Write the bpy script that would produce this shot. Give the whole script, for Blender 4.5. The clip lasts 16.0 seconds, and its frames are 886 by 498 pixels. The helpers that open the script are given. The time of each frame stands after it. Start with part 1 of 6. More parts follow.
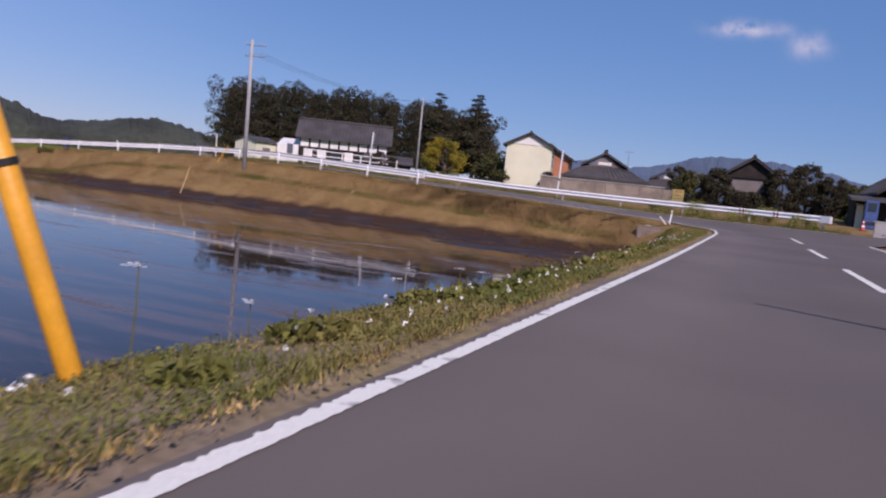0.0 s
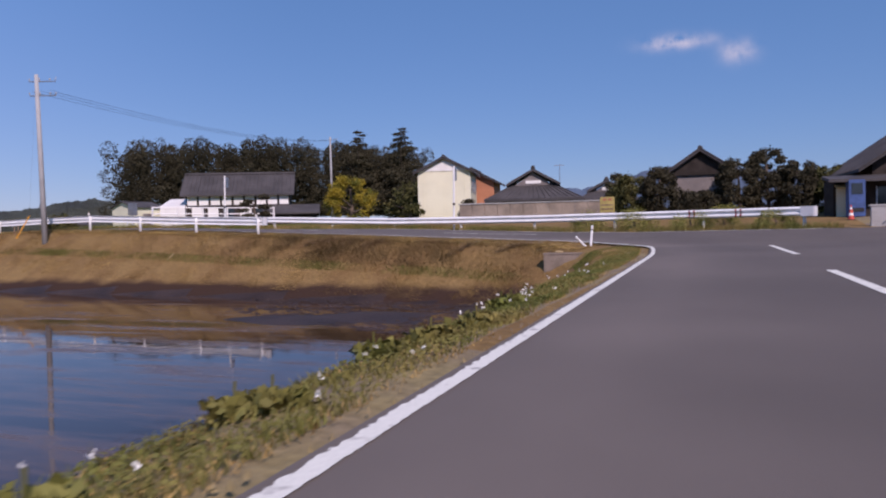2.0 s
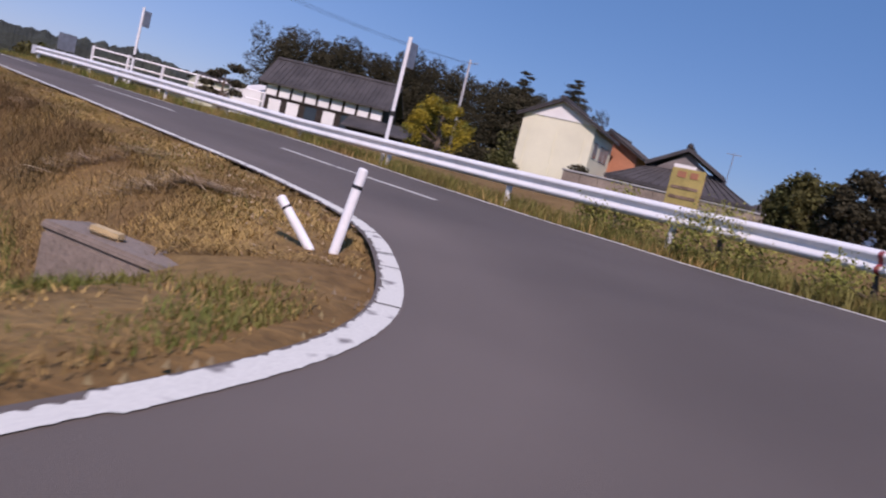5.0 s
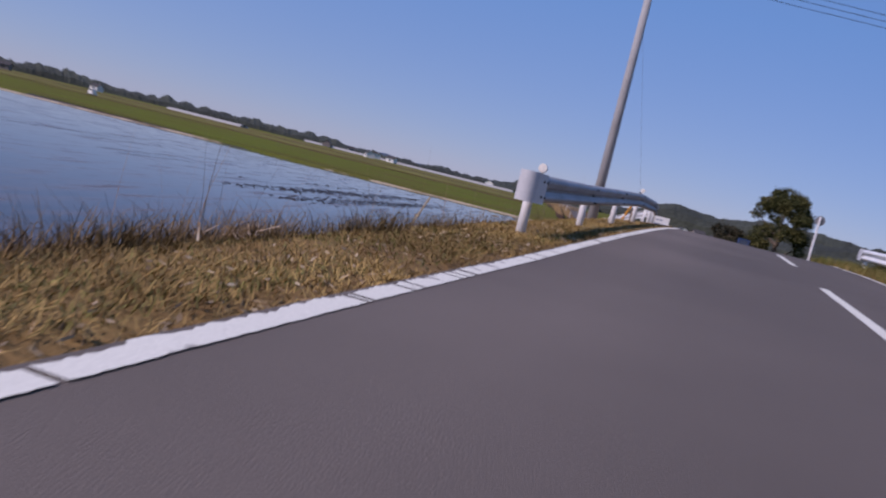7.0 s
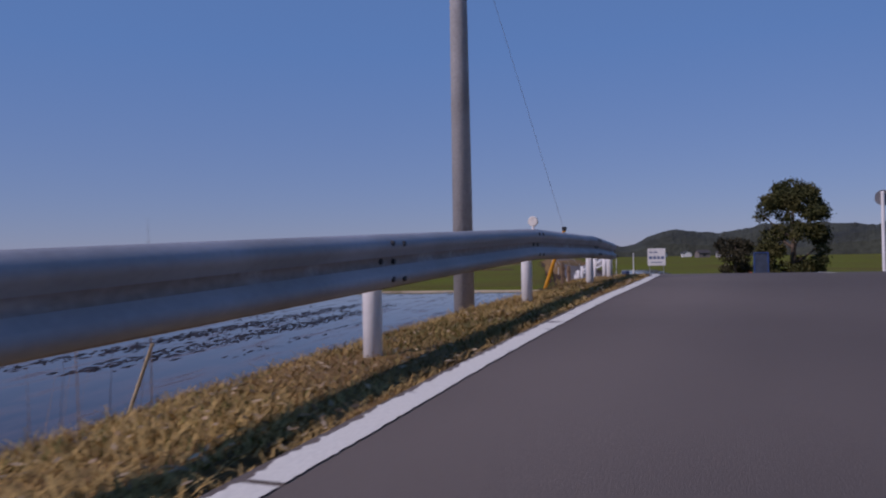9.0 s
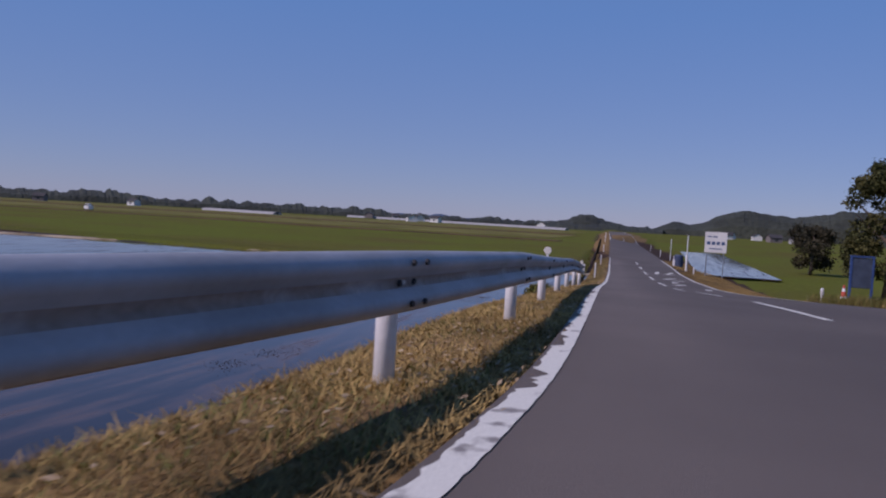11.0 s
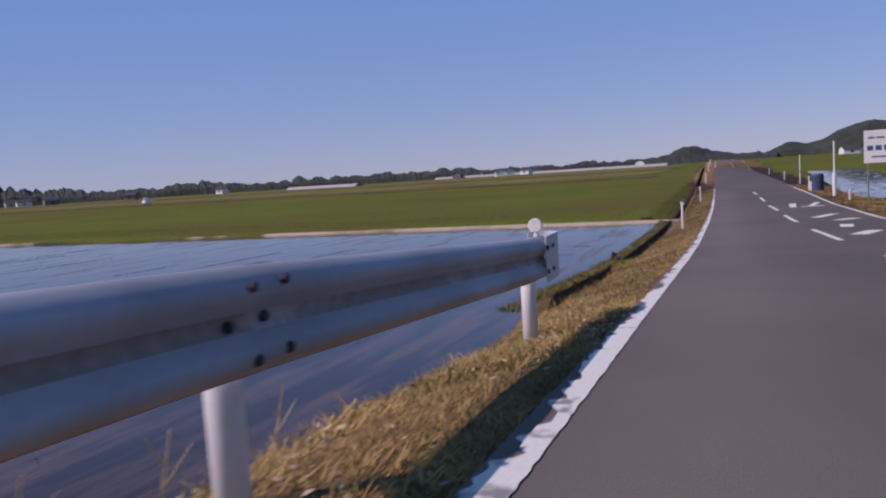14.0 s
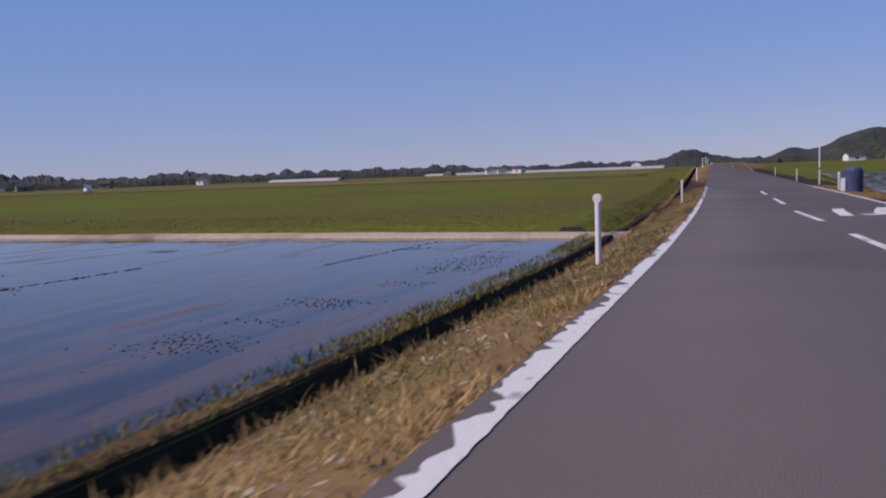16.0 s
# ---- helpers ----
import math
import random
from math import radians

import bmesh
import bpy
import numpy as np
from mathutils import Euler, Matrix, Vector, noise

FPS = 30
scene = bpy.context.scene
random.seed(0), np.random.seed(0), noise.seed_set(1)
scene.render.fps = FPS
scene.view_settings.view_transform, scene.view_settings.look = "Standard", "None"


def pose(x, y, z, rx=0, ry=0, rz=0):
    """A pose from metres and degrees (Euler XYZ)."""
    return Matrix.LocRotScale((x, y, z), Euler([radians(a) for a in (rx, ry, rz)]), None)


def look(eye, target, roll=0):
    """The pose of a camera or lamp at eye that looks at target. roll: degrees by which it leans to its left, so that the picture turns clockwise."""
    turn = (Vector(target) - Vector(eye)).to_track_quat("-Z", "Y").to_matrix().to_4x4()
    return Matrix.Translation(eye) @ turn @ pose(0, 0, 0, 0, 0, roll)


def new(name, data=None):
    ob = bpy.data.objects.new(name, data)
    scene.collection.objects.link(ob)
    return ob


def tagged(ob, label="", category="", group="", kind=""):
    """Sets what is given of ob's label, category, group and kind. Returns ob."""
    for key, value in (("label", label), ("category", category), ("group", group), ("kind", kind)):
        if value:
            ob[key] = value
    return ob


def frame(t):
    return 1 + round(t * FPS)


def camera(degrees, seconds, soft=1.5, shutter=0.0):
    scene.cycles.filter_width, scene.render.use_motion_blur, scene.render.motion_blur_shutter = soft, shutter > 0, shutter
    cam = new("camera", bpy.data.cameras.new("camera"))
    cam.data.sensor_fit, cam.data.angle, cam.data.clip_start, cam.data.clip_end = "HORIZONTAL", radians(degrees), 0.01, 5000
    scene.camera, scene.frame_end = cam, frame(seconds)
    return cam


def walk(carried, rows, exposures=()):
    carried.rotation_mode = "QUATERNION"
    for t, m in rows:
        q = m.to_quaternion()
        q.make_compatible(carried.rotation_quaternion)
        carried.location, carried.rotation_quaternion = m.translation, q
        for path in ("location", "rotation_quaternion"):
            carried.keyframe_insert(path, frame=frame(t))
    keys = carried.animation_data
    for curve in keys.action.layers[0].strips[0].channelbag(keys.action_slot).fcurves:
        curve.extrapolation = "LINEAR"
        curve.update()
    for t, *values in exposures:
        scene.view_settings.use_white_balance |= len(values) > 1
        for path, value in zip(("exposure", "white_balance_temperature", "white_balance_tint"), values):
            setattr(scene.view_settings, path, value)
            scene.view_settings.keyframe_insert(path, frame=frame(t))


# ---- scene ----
import itertools
from mathutils import geometry

# ------------------------------------------------------------ camera
PATH = [
    (0, 0.000, -0.000, 0.878, 23.73, -5.00, -5.88),
    (0.5, -0.188, 3.210, 0.861, 26.30, -2.64, 0.57),
    (1, -0.304, 6.371, 0.837, 23.90, -1.81, 2.27),
    (1.5, -0.317, 9.689, 0.798, 21.80, -1.82, 1.45),
    (2, -0.302, 13.165, 0.784, 20.71, -1.76, 1.44),
    (2.5, -0.164, 16.644, 0.787, 18.33, -2.05, 0.56),
    (3, -0.021, 20.190, 0.777, 17.84, -3.40, -3.22),
    (3.5, 0.036, 23.863, 0.778, 20.55, -3.54, -4.02),
    (4, -0.000, 27.505, 0.796, 21.91, -3.60, -3.69),
    (4.2, -0.043, 28.905, 0.801, 21.89, -3.77, -4.47),
    (4.7, -0.371, 32.601, 0.799, 28.56, -4.88, -9.36),
    (5.2, -1.186, 36.358, 0.802, 42.21, -6.72, -16.74),
    (5.7, -2.766, 39.677, 0.827, 59.30, -8.51, -23.15),
    (6.3, -6.059, 42.378, 0.909, 79.40, -9.53, -24.71),
    (6.5, -7.474, 42.902, 0.966, 85.89, -8.99, -22.06),
    (7, -10.944, 43.629, 1.111, 101.63, -5.81, -13.64),
    (7.5, -14.347, 43.917, 1.248, 109.10, 0.27, 1.80),
    (8, -17.693, 44.306, 1.349, 103.78, 1.51, 5.23),
    (8.5, -20.849, 44.828, 1.365, 101.11, 1.33, 3.54),
    (8.7, -22.012, 45.086, 1.425, 100.95, 1.03, 2.07),
    (9.2, -24.952, 45.687, 1.53, 101.59, 0.46, 0.68),
    (9.75, -28.224, 46.265, 1.67, 102.61, -0.61, -0.63),
    (10.3, -31.624, 46.758, 1.80, 103.92, -1.68, -1.80),
    (10.8, -34.908, 47.110, 1.899, 105.32, -2.25, -2.81),
    (11, -36.313, 47.176, 1.924, 106.14, -2.34, -3.28),
    (11.5, -39.714, 47.265, 1.939, 109.18, -5.28, -3.23),
    (12, -43.220, 47.129, 1.813, 113.53, -5.56, -0.88),
    (12.5, -46.785, 46.945, 1.672, 113.83, -4.88, 1.80),
    (13, -50.475, 46.715, 1.500, 114.33, -5.65, 1.46),
    (13.5, -54.304, 46.465, 1.302, 114.75, -4.93, 3.48),
    (14, -58.421, 46.220, 1.054, 113.49, -5.50, 3.68),
    (14.5, -62.548, 46.065, 0.771, 112.75, -6.26, 2.22),
    (15, -67.202, 45.817, 0.468, 113.49, -6.78, 1.76),
    (15.5, -71.987, 45.546, 0.169, 113.72, -5.68, 2.27),
    (16, -76.853, 45.321, -0.097, 113.46, -5.65, 2.14),
]
cam = camera(60.34, 16.0, soft=2.1, shutter=0.12)
walk(cam, [(t, pose(x, y, z, 90 + p, r, w)) for t, x, y, z, w, p, r in PATH], [(0, -0.08, 6150, 36), (6.3, -0.1, 6150, 36), (7, -0.34, 5950, 36), (7.5, -0.55, 5800, 36), (8.5, -0.84, 5880, 37), (11.2, -0.62, 5850, 37), (12.5, -0.38, 6050, 37), (14.5, -0.34, 6120, 38), (16, -0.37, 6080, 38)])

# ------------------------------------------------------------ light
SUN_EL, SUN_AZ = 42.0, 140.5          # degrees; azimuth from +y towards +x
world = bpy.data.worlds.new("world")
scene.world = world
world.use_nodes = True
wn, wl = world.node_tree.nodes, world.node_tree.links
wn.clear()
sky = wn.new("ShaderNodeTexSky")
sky.sky_type, sky.sun_disc = "NISHITA", False
sky.sun_elevation, sky.sun_rotation = radians(SUN_EL), radians(SUN_AZ)
sky.air_density, sky.dust_density, sky.ozone_density = 1.0, 0.0, 5.0
bg = wn.new("ShaderNodeBackground")
bg.inputs["Strength"].default_value = 0.068
wo = wn.new("ShaderNodeOutputWorld")


def in_sky(kind, a, b=None, op=None):
    node = wn.new(kind)
    if op:
        node.operation = op
    for i, v in enumerate((a, b)):
        if v is None:
            continue
        if isinstance(v, (int, float, tuple)):
            node.inputs[i].default_value = v
        else:
            wl.new(v, node.inputs[i])
    return node


# two small fair-weather clouds in the northern sky
way = wn.new("ShaderNodeTexCoord").outputs["Generated"]
puff = wn.new("ShaderNodeTexNoise")
puff.inputs["Scale"].default_value, puff.inputs["Detail"].default_value = 38.0, 5.0
wl.new(way, puff.inputs["Vector"])
veil = None
for az, el, wide, high, dens in ((93.6, 12.45, 0.040, 0.0095, 1.6), (89.4, 11.45, 0.022, 0.0150, 0.85)):
    ca, sa = math.cos(radians(az)), math.sin(radians(az))
    u = in_sky("ShaderNodeVectorMath", way, (-sa / wide, ca / wide, 0.0), "DOT_PRODUCT").outputs["Value"]
    v = in_sky("ShaderNodeVectorMath", way, (0.0, 0.0, 1.0 / high), "DOT_PRODUCT").outputs["Value"]
    v = in_sky("ShaderNodeMath", v, math.sin(radians(el)) / high, "SUBTRACT").outputs[0]
    ahead = in_sky("ShaderNodeVectorMath", way, (ca, sa, 0.0), "DOT_PRODUCT").outputs["Value"]
    r2 = in_sky("ShaderNodeMath", in_sky("ShaderNodeMath", u, u, "MULTIPLY").outputs[0], in_sky("ShaderNodeMath", v, v, "MULTIPLY").outputs[0], "ADD").outputs[0]
    soft = in_sky("ShaderNodeMath", in_sky("ShaderNodeMath", r2, -1.6, "MULTIPLY").outputs[0], None, "EXPONENT").outputs[0]
    soft = in_sky("ShaderNodeMath", soft, in_sky("ShaderNodeMath", ahead, 0.0, "GREATER_THAN").outputs[0], "MULTIPLY").outputs[0]
    lump = in_sky("ShaderNodeMath", in_sky("ShaderNodeMath", puff.outputs[0], 0.32, "SUBTRACT").outputs[0], 2.6 * dens, "MULTIPLY").outputs[0]
    c = in_sky("ShaderNodeMath", soft, lump, "MULTIPLY").outputs[0]
    veil = c if veil is None else in_sky("ShaderNodeMath", veil, c, "ADD").outputs[0]
veil = in_sky("ShaderNodeClamp", veil).outputs[0]
mixsky = wn.new("ShaderNodeMix")
mixsky.data_type = "RGBA"
wl.new(veil, mixsky.inputs["Factor"])
haze = wn.new("ShaderNodeMix")                 # thin spring haze over the whole sky
haze.data_type = "RGBA"
haze.inputs["Factor"].default_value = 0.42
wl.new(sky.outputs[0], haze.inputs["A"])
hazy = wn.new("ShaderNodeMapRange")            # milkier over the wide plain in the west
hazy.interpolation_type = "SMOOTHSTEP"
hazy.inputs[1].default_value, hazy.inputs[2].default_value = 0.2, 0.97
wl.new(in_sky("ShaderNodeVectorMath", way, (-0.96, -0.28, 0.0), "DOT_PRODUCT").outputs["Value"], hazy.inputs[0])
milk = wn.new("ShaderNodeMix")
milk.data_type = "RGBA"
milk.inputs["A"].default_value = (1.6, 5.0, 9.5, 1)
height = wn.new("ShaderNodeSeparateXYZ")
wl.new(way, height.inputs[0])
lift = wn.new("ShaderNodeMapRange")
lift.inputs[1].default_value, lift.inputs[2].default_value = 0.02, 0.26
wl.new(height.outputs[2], lift.inputs[0])
pale = wn.new("ShaderNodeMix")
pale.data_type = "RGBA"
pale.inputs["A"].default_value, pale.inputs["B"].default_value = (6.2, 8.8, 12.6, 1), (3.9, 8.9, 15.8, 1)
wl.new(lift.outputs[0], pale.inputs["Factor"])
wl.new(pale.outputs["Result"], milk.inputs["B"])
wl.new(hazy.outputs[0], milk.inputs["Factor"])
wl.new(milk.outputs["Result"], haze.inputs["B"])
wl.new(haze.outputs["Result"], mixsky.inputs["A"])
mixsky.inputs["B"].default_value = (10.5, 10.2, 10.0, 1)
wl.new(mixsky.outputs["Result"], bg.inputs[0])
wl.new(bg.outputs[0], wo.inputs[0])


def sky_direction(az, el):
    a, e = radians(az), radians(el)
    return Vector((math.sin(a) * math.cos(e), math.cos(a) * math.cos(e), math.sin(e)))


sun = new("sun", bpy.data.lights.new("sun", "SUN"))
sun.data.energy, sun.data.angle, sun.data.color = 4.2, radians(0.53), (1.0, 0.90, 0.76)
sun.matrix_world = look(sky_direction(SUN_AZ, SUN_EL) * 200, (0, 0, 0))


# ------------------------------------------------------------ materials
def material(name, base, rough=0.8, tint=0.25, scale=3.0, fine=40.0, bump=0.25, metal=0.0, spec=0.5, island=0.0, obj=0.0, second=None, patch=0.5, contrast=0.12, size=0.03):
    """Two scales of colour noise, fine relief; second: a colour that patches of the large noise turn to."""
    m = bpy.data.materials.new(name)
    m.use_nodes = True
    n, l = m.node_tree.nodes, m.node_tree.links
    b = n["Principled BSDF"]
    b.inputs["Roughness"].default_value, b.inputs["Metallic"].default_value = rough, metal
    b.inputs["Specular IOR Level"].default_value = spec
    co = n.new("ShaderNodeNewGeometry")

    def noisy(s, detail=5):
        t = n.new("ShaderNodeTexNoise")
        t.inputs["Scale"].default_value, t.inputs["Detail"].default_value = s, detail
        l.new(co.outputs["Position"], t.inputs["Vector"])
        return t.outputs[0]

    big, small = noisy(scale), noisy(fine)
    ramp = n.new("ShaderNodeValToRGB")
    ramp.color_ramp.elements[0].position, ramp.color_ramp.elements[1].position = patch - contrast, patch + contrast
    lo = [c * (1 - tint) for c in base]
    hi = [min(1, c * (1 + tint)) for c in base] if second is None else list(second)
    ramp.color_ramp.elements[0].color, ramp.color_ramp.elements[1].color = (*(lo if second is None else base), 1), (*hi, 1)
    l.new(big, ramp.inputs[0])
    val = n.new("ShaderNodeMapRange")
    val.inputs[1].default_value, val.inputs[2].default_value = 0.25, 0.75
    val.inputs[3].default_value, val.inputs[4].default_value = 1 - tint, 1 + tint
    l.new(small, val.inputs[0])
    mix = n.new("ShaderNodeVectorMath")
    mix.operation = "SCALE"
    l.new(ramp.outputs[0], mix.inputs[0])
    l.new(val.outputs[0], mix.inputs["Scale"])
    col = mix.outputs[0]
    for kind, amount in (("island", island), ("obj", obj)):
        if amount:
            if kind == "island":
                src = co.outputs["Random Per Island"]
            else:
                src = n.new("ShaderNodeObjectInfo").outputs["Random"]
            mr = n.new("ShaderNodeMapRange")
            mr.inputs[3].default_value, mr.inputs[4].default_value = 1 - amount, 1 + amount
            l.new(src, mr.inputs[0])
            sc = n.new("ShaderNodeVectorMath")
            sc.operation = "SCALE"
            l.new(col, sc.inputs[0])
            l.new(mr.outputs[0], sc.inputs["Scale"])
            col = sc.outputs[0]
    l.new(col, b.inputs["Base Color"])
    if bump:
        bp = n.new("ShaderNodeBump")
        bp.inputs["Strength"].default_value, bp.inputs["Distance"].default_value = bump, size
        l.new(small, bp.inputs["Height"])
        l.new(bp.outputs[0], b.inputs["Normal"])
    return m


ASPHALT = material("asphalt", (0.114, 0.094, 0.080), 0.85, 0.11, 0.25, 160, 0.5, size=0.01)
_n, _l = ASPHALT.node_tree.nodes, ASPHALT.node_tree.links
_a, _d, _s = _n.new("ShaderNodeAttribute"), _n.new("ShaderNodeMath"), _n.new("ShaderNodeVectorMath")
_a.attribute_name, _d.operation, _s.operation = "dust", "MULTIPLY_ADD", "SCALE"      # pale dust swept to the inner edge
_d.inputs[1].default_value, _d.inputs[2].default_value = 0.34, 0.98
_l.new(_a.outputs["Fac"], _d.inputs[0])
_l.new(_n["Principled BSDF"].inputs["Base Color"].links[0].from_socket, _s.inputs[0])
_l.new(_d.outputs[0], _s.inputs["Scale"])
_l.new(_s.outputs[0], _n["Principled BSDF"].inputs["Base Color"])
LINE = material("road_paint", (0.72, 0.71, 0.63), 0.75, 0.10, 5.0, 60, 0.3, size=0.006, second=(0.26, 0.24, 0.22), patch=0.64, contrast=0.04)
SOIL = material("bare_earth", (0.20, 0.155, 0.115), 0.95, 0.25, 0.8, 14, 0.5, spec=0.15, second=(0.25, 0.20, 0.10), patch=0.5)
DRYSOIL = material("dry_straw_ground", (0.235, 0.152, 0.060), 0.95, 0.3, 0.5, 9, 0.6, spec=0.15, second=(0.18, 0.108, 0.043), patch=0.52, size=0.06)
GREEN = material("field_green", (0.115, 0.135, 0.018), 0.95, 0.3, 0.045, 3, 0.6, spec=0.05, second=(0.115, 0.10, 0.026), patch=0.55, size=0.2)
MUD = material("paddy_mud", (0.040, 0.025, 0.018), 0.55, 0.25, 0.6, 12, 0.6, spec=0.3, size=0.05)
WHITE = material("white_paint", (0.80, 0.80, 0.79), 0.35, 0.05, 2.0, 30, 0.05)
# Rail paint darkened and blued: the road side's shade is in the colour.
RAILSHADE = material("rail_paint_shaded", (0.40, 0.42, 0.46), 0.55, 0.08, 1.2, 25, 0.05, spec=0.3, second=(0.31, 0.32, 0.34))
CAPW = material("end_cap_paint", (0.58, 0.59, 0.61), 0.45, 0.06, 1.5, 25, 0.05)
# Browner tone for the groove and bottom edge of the near rail.
BROWNBAND = material("rail_brown_band", (0.27, 0.235, 0.21), 0.7, 0.25, 2.5, 25, 0.1, second=(0.40, 0.39, 0.39), patch=0.62, contrast=0.1)
STEEL = material("galvanised_steel", (0.42, 0.43, 0.45), 0.4, 0.12, 6, 60, 0.05, metal=0.8)
DARKBOLT = material("dark_bolt", (0.05, 0.05, 0.055), 0.5, 0.2, 20, 90, 0.1, metal=0.6)
CONCRETE = material("concrete", (0.38, 0.38, 0.38), 0.9, 0.14, 1.2, 30, 0.3, second=(0.28, 0.275, 0.265), patch=0.6)
REFLECT = material("reflector_face", (0.78, 0.74, 0.66), 0.25, 0.08, 30, 120, 0.3)
YELLOW = material("yellow_plastic", (0.78, 0.36, 0.02), 0.45, 0.08, 4, 40, 0.1)
BLACK = material("black_rubber", (0.02, 0.02, 0.02), 0.7, 0.2, 5, 50, 0.2)
RED = material("red_plastic", (0.55, 0.07, 0.04), 0.5, 0.1, 5, 40, 0.1)
OLDRED = material("faded_red_band", (0.26, 0.05, 0.05), 0.6, 0.2, 8, 60, 0.1)
BLUE = material("blue_paint", (0.045, 0.09, 0.24), 0.55, 0.15, 5, 40, 0.1)
TIMBER = material("weathered_wood", (0.24, 0.16, 0.10), 0.85, 0.3, 4, 30, 0.4)
BAMBOO = material("pale_stake", (0.50, 0.38, 0.20), 0.7, 0.15, 5, 30, 0.2)
TILE = material("grey_roof_tile", (0.060, 0.055, 0.056), 0.85, 0.2, 0.7, 6, 0.3)
CREAM = material("cream_siding", (0.72, 0.70, 0.52), 0.75, 0.05, 0.5, 20, 0.1)
PLASTER = material("white_plaster", (0.78, 0.77, 0.74), 0.8, 0.05, 0.7, 15, 0.1)
DARKWOOD = material("dark_board", (0.036, 0.029, 0.025), 0.85, 0.25, 2, 20, 0.3, spec=0.2)
GREYWALL = material("grey_rendered_wall", (0.20, 0.175, 0.165), 0.85, 0.15, 1, 15, 0.2)
BROWNWALL = material("brown_block_wall", (0.26, 0.21, 0.17), 0.9, 0.2, 0.8, 10, 0.3)
ORANGEWALL = material("terracotta_wall", (0.45, 0.19, 0.10), 0.8, 0.12, 1, 15, 0.2)
BARK = material("bark", (0.10, 0.075, 0.055), 0.95, 0.3, 3, 25, 0.6)
LEAF = material("leaf_green", (0.055, 0.062, 0.020), 0.75, 0.2, 0.5, 6, 0, spec=0.2, island=0.3, second=(0.085, 0.078, 0.024))
LEAFD = material("leaf_dark", (0.050, 0.045, 0.026), 0.8, 0.2, 0.25, 5, 0, spec=0.15, island=0.18)
LEAFY = material("leaf_yellow", (0.31, 0.235, 0.02), 0.7, 0.2, 0.8, 6, 0, spec=0.2, island=0.35, second=(0.10, 0.11, 0.018), patch=0.53)
HILL = material("wooded_hill", (0.036, 0.042, 0.030), 0.95, 0.3, 0.03, 0.25, 0.8, size=3.0)
# Aerial haze is put into this blue base colour.
FARHILL = material("haze_blue_mountain", (0.075, 0.11, 0.17), 0.95, 0.1, 0.004, 0.03, 0.3, size=10)
GRASS = material("grass_blade", (0.110, 0.124, 0.026), 0.7, 0.2, 0.7, 9, 0, spec=0.2, island=0.35, second=(0.185, 0.155, 0.045), patch=0.52)
STRAW = material("dry_straw", (0.45, 0.31, 0.11), 0.75, 0.2, 0.6, 8, 0, spec=0.2, island=0.45, second=(0.22, 0.145, 0.052), patch=0.50)
WEED = material("pale_weed", (0.20, 0.21, 0.045), 0.7, 0.2, 1.5, 12, 0, spec=0.2, island=0.4, second=(0.30, 0.27, 0.08), patch=0.55)
PETAL = material("white_petal", (0.80, 0.79, 0.74), 0.6, 0.05, 3, 30, 0)
GLASS = material("dark_glass", (0.03, 0.04, 0.05), 0.08, 0.1, 2, 20, 0)

WATER = bpy.data.materials.new("paddy_water")
WATER.use_nodes = True
_n, _l = WATER.node_tree.nodes, WATER.node_tree.links
_b = _n["Principled BSDF"]
_b.inputs["IOR"].default_value = 1.33
_g = _n.new("ShaderNodeNewGeometry")
_t = _n.new("ShaderNodeTexNoise")
_t.inputs["Scale"].default_value, _t.inputs["Detail"].default_value = 2.2, 3
_l.new(_g.outputs["Position"], _t.inputs["Vector"])
_p = _n.new("ShaderNodeBump")
_p.inputs["Distance"].default_value = 0.02
_m, _k, _c, _q = _n.new("ShaderNodeMapping"), _n.new("ShaderNodeTexNoise"), _n.new("ShaderNodeValToRGB"), _n.new("ShaderNodeMapRange")
_m.inputs["Scale"].default_value, _m.inputs["Rotation"].default_value = (0.22, 1.5, 1.0), (0, 0, 0.06)      # streaks of mud awash, along the tractor's way
_k.inputs["Scale"].default_value, _k.inputs["Detail"].default_value, _k.inputs["Roughness"].default_value = 1.0, 8, 0.68
_l.new(_g.outputs["Position"], _m.inputs["Vector"])
_l.new(_m.outputs[0], _k.inputs["Vector"])
_c.color_ramp.elements[0].position, _c.color_ramp.elements[1].position = 0.45, 0.60
_c.color_ramp.elements[0].color, _c.color_ramp.elements[1].color = (0.030, 0.019, 0.014, 1), (0.100, 0.060, 0.042, 1)
_l.new(_k.outputs[0], _c.inputs[0])
_l.new(_c.outputs[0], _b.inputs["Base Color"])
_q.inputs[1].default_value, _q.inputs[2].default_value, _q.inputs[3].default_value, _q.inputs[4].default_value = 0.5, 0.66, 0.03, 0.30
_l.new(_k.outputs[0], _q.inputs[0])
_l.new(_q.outputs[0], _b.inputs["Roughness"])
_w, _r = _n.new("ShaderNodeTexNoise"), _n.new("ShaderNodeMapRange")                # patches of breeze on calm water
_w.inputs["Scale"].default_value, _w.inputs["Detail"].default_value = 0.09, 3
_l.new(_g.outputs["Position"], _w.inputs["Vector"])
_r.inputs[1].default_value, _r.inputs[2].default_value, _r.inputs[3].default_value, _r.inputs[4].default_value = 0.42, 0.66, 0.02, 0.11
_l.new(_w.outputs[0], _r.inputs[0])
_l.new(_r.outputs[0], _p.inputs["Strength"])
_l.new(_t.outputs[0], _p.inputs["Height"])
_l.new(_p.outputs[0], _b.inputs["Normal"])



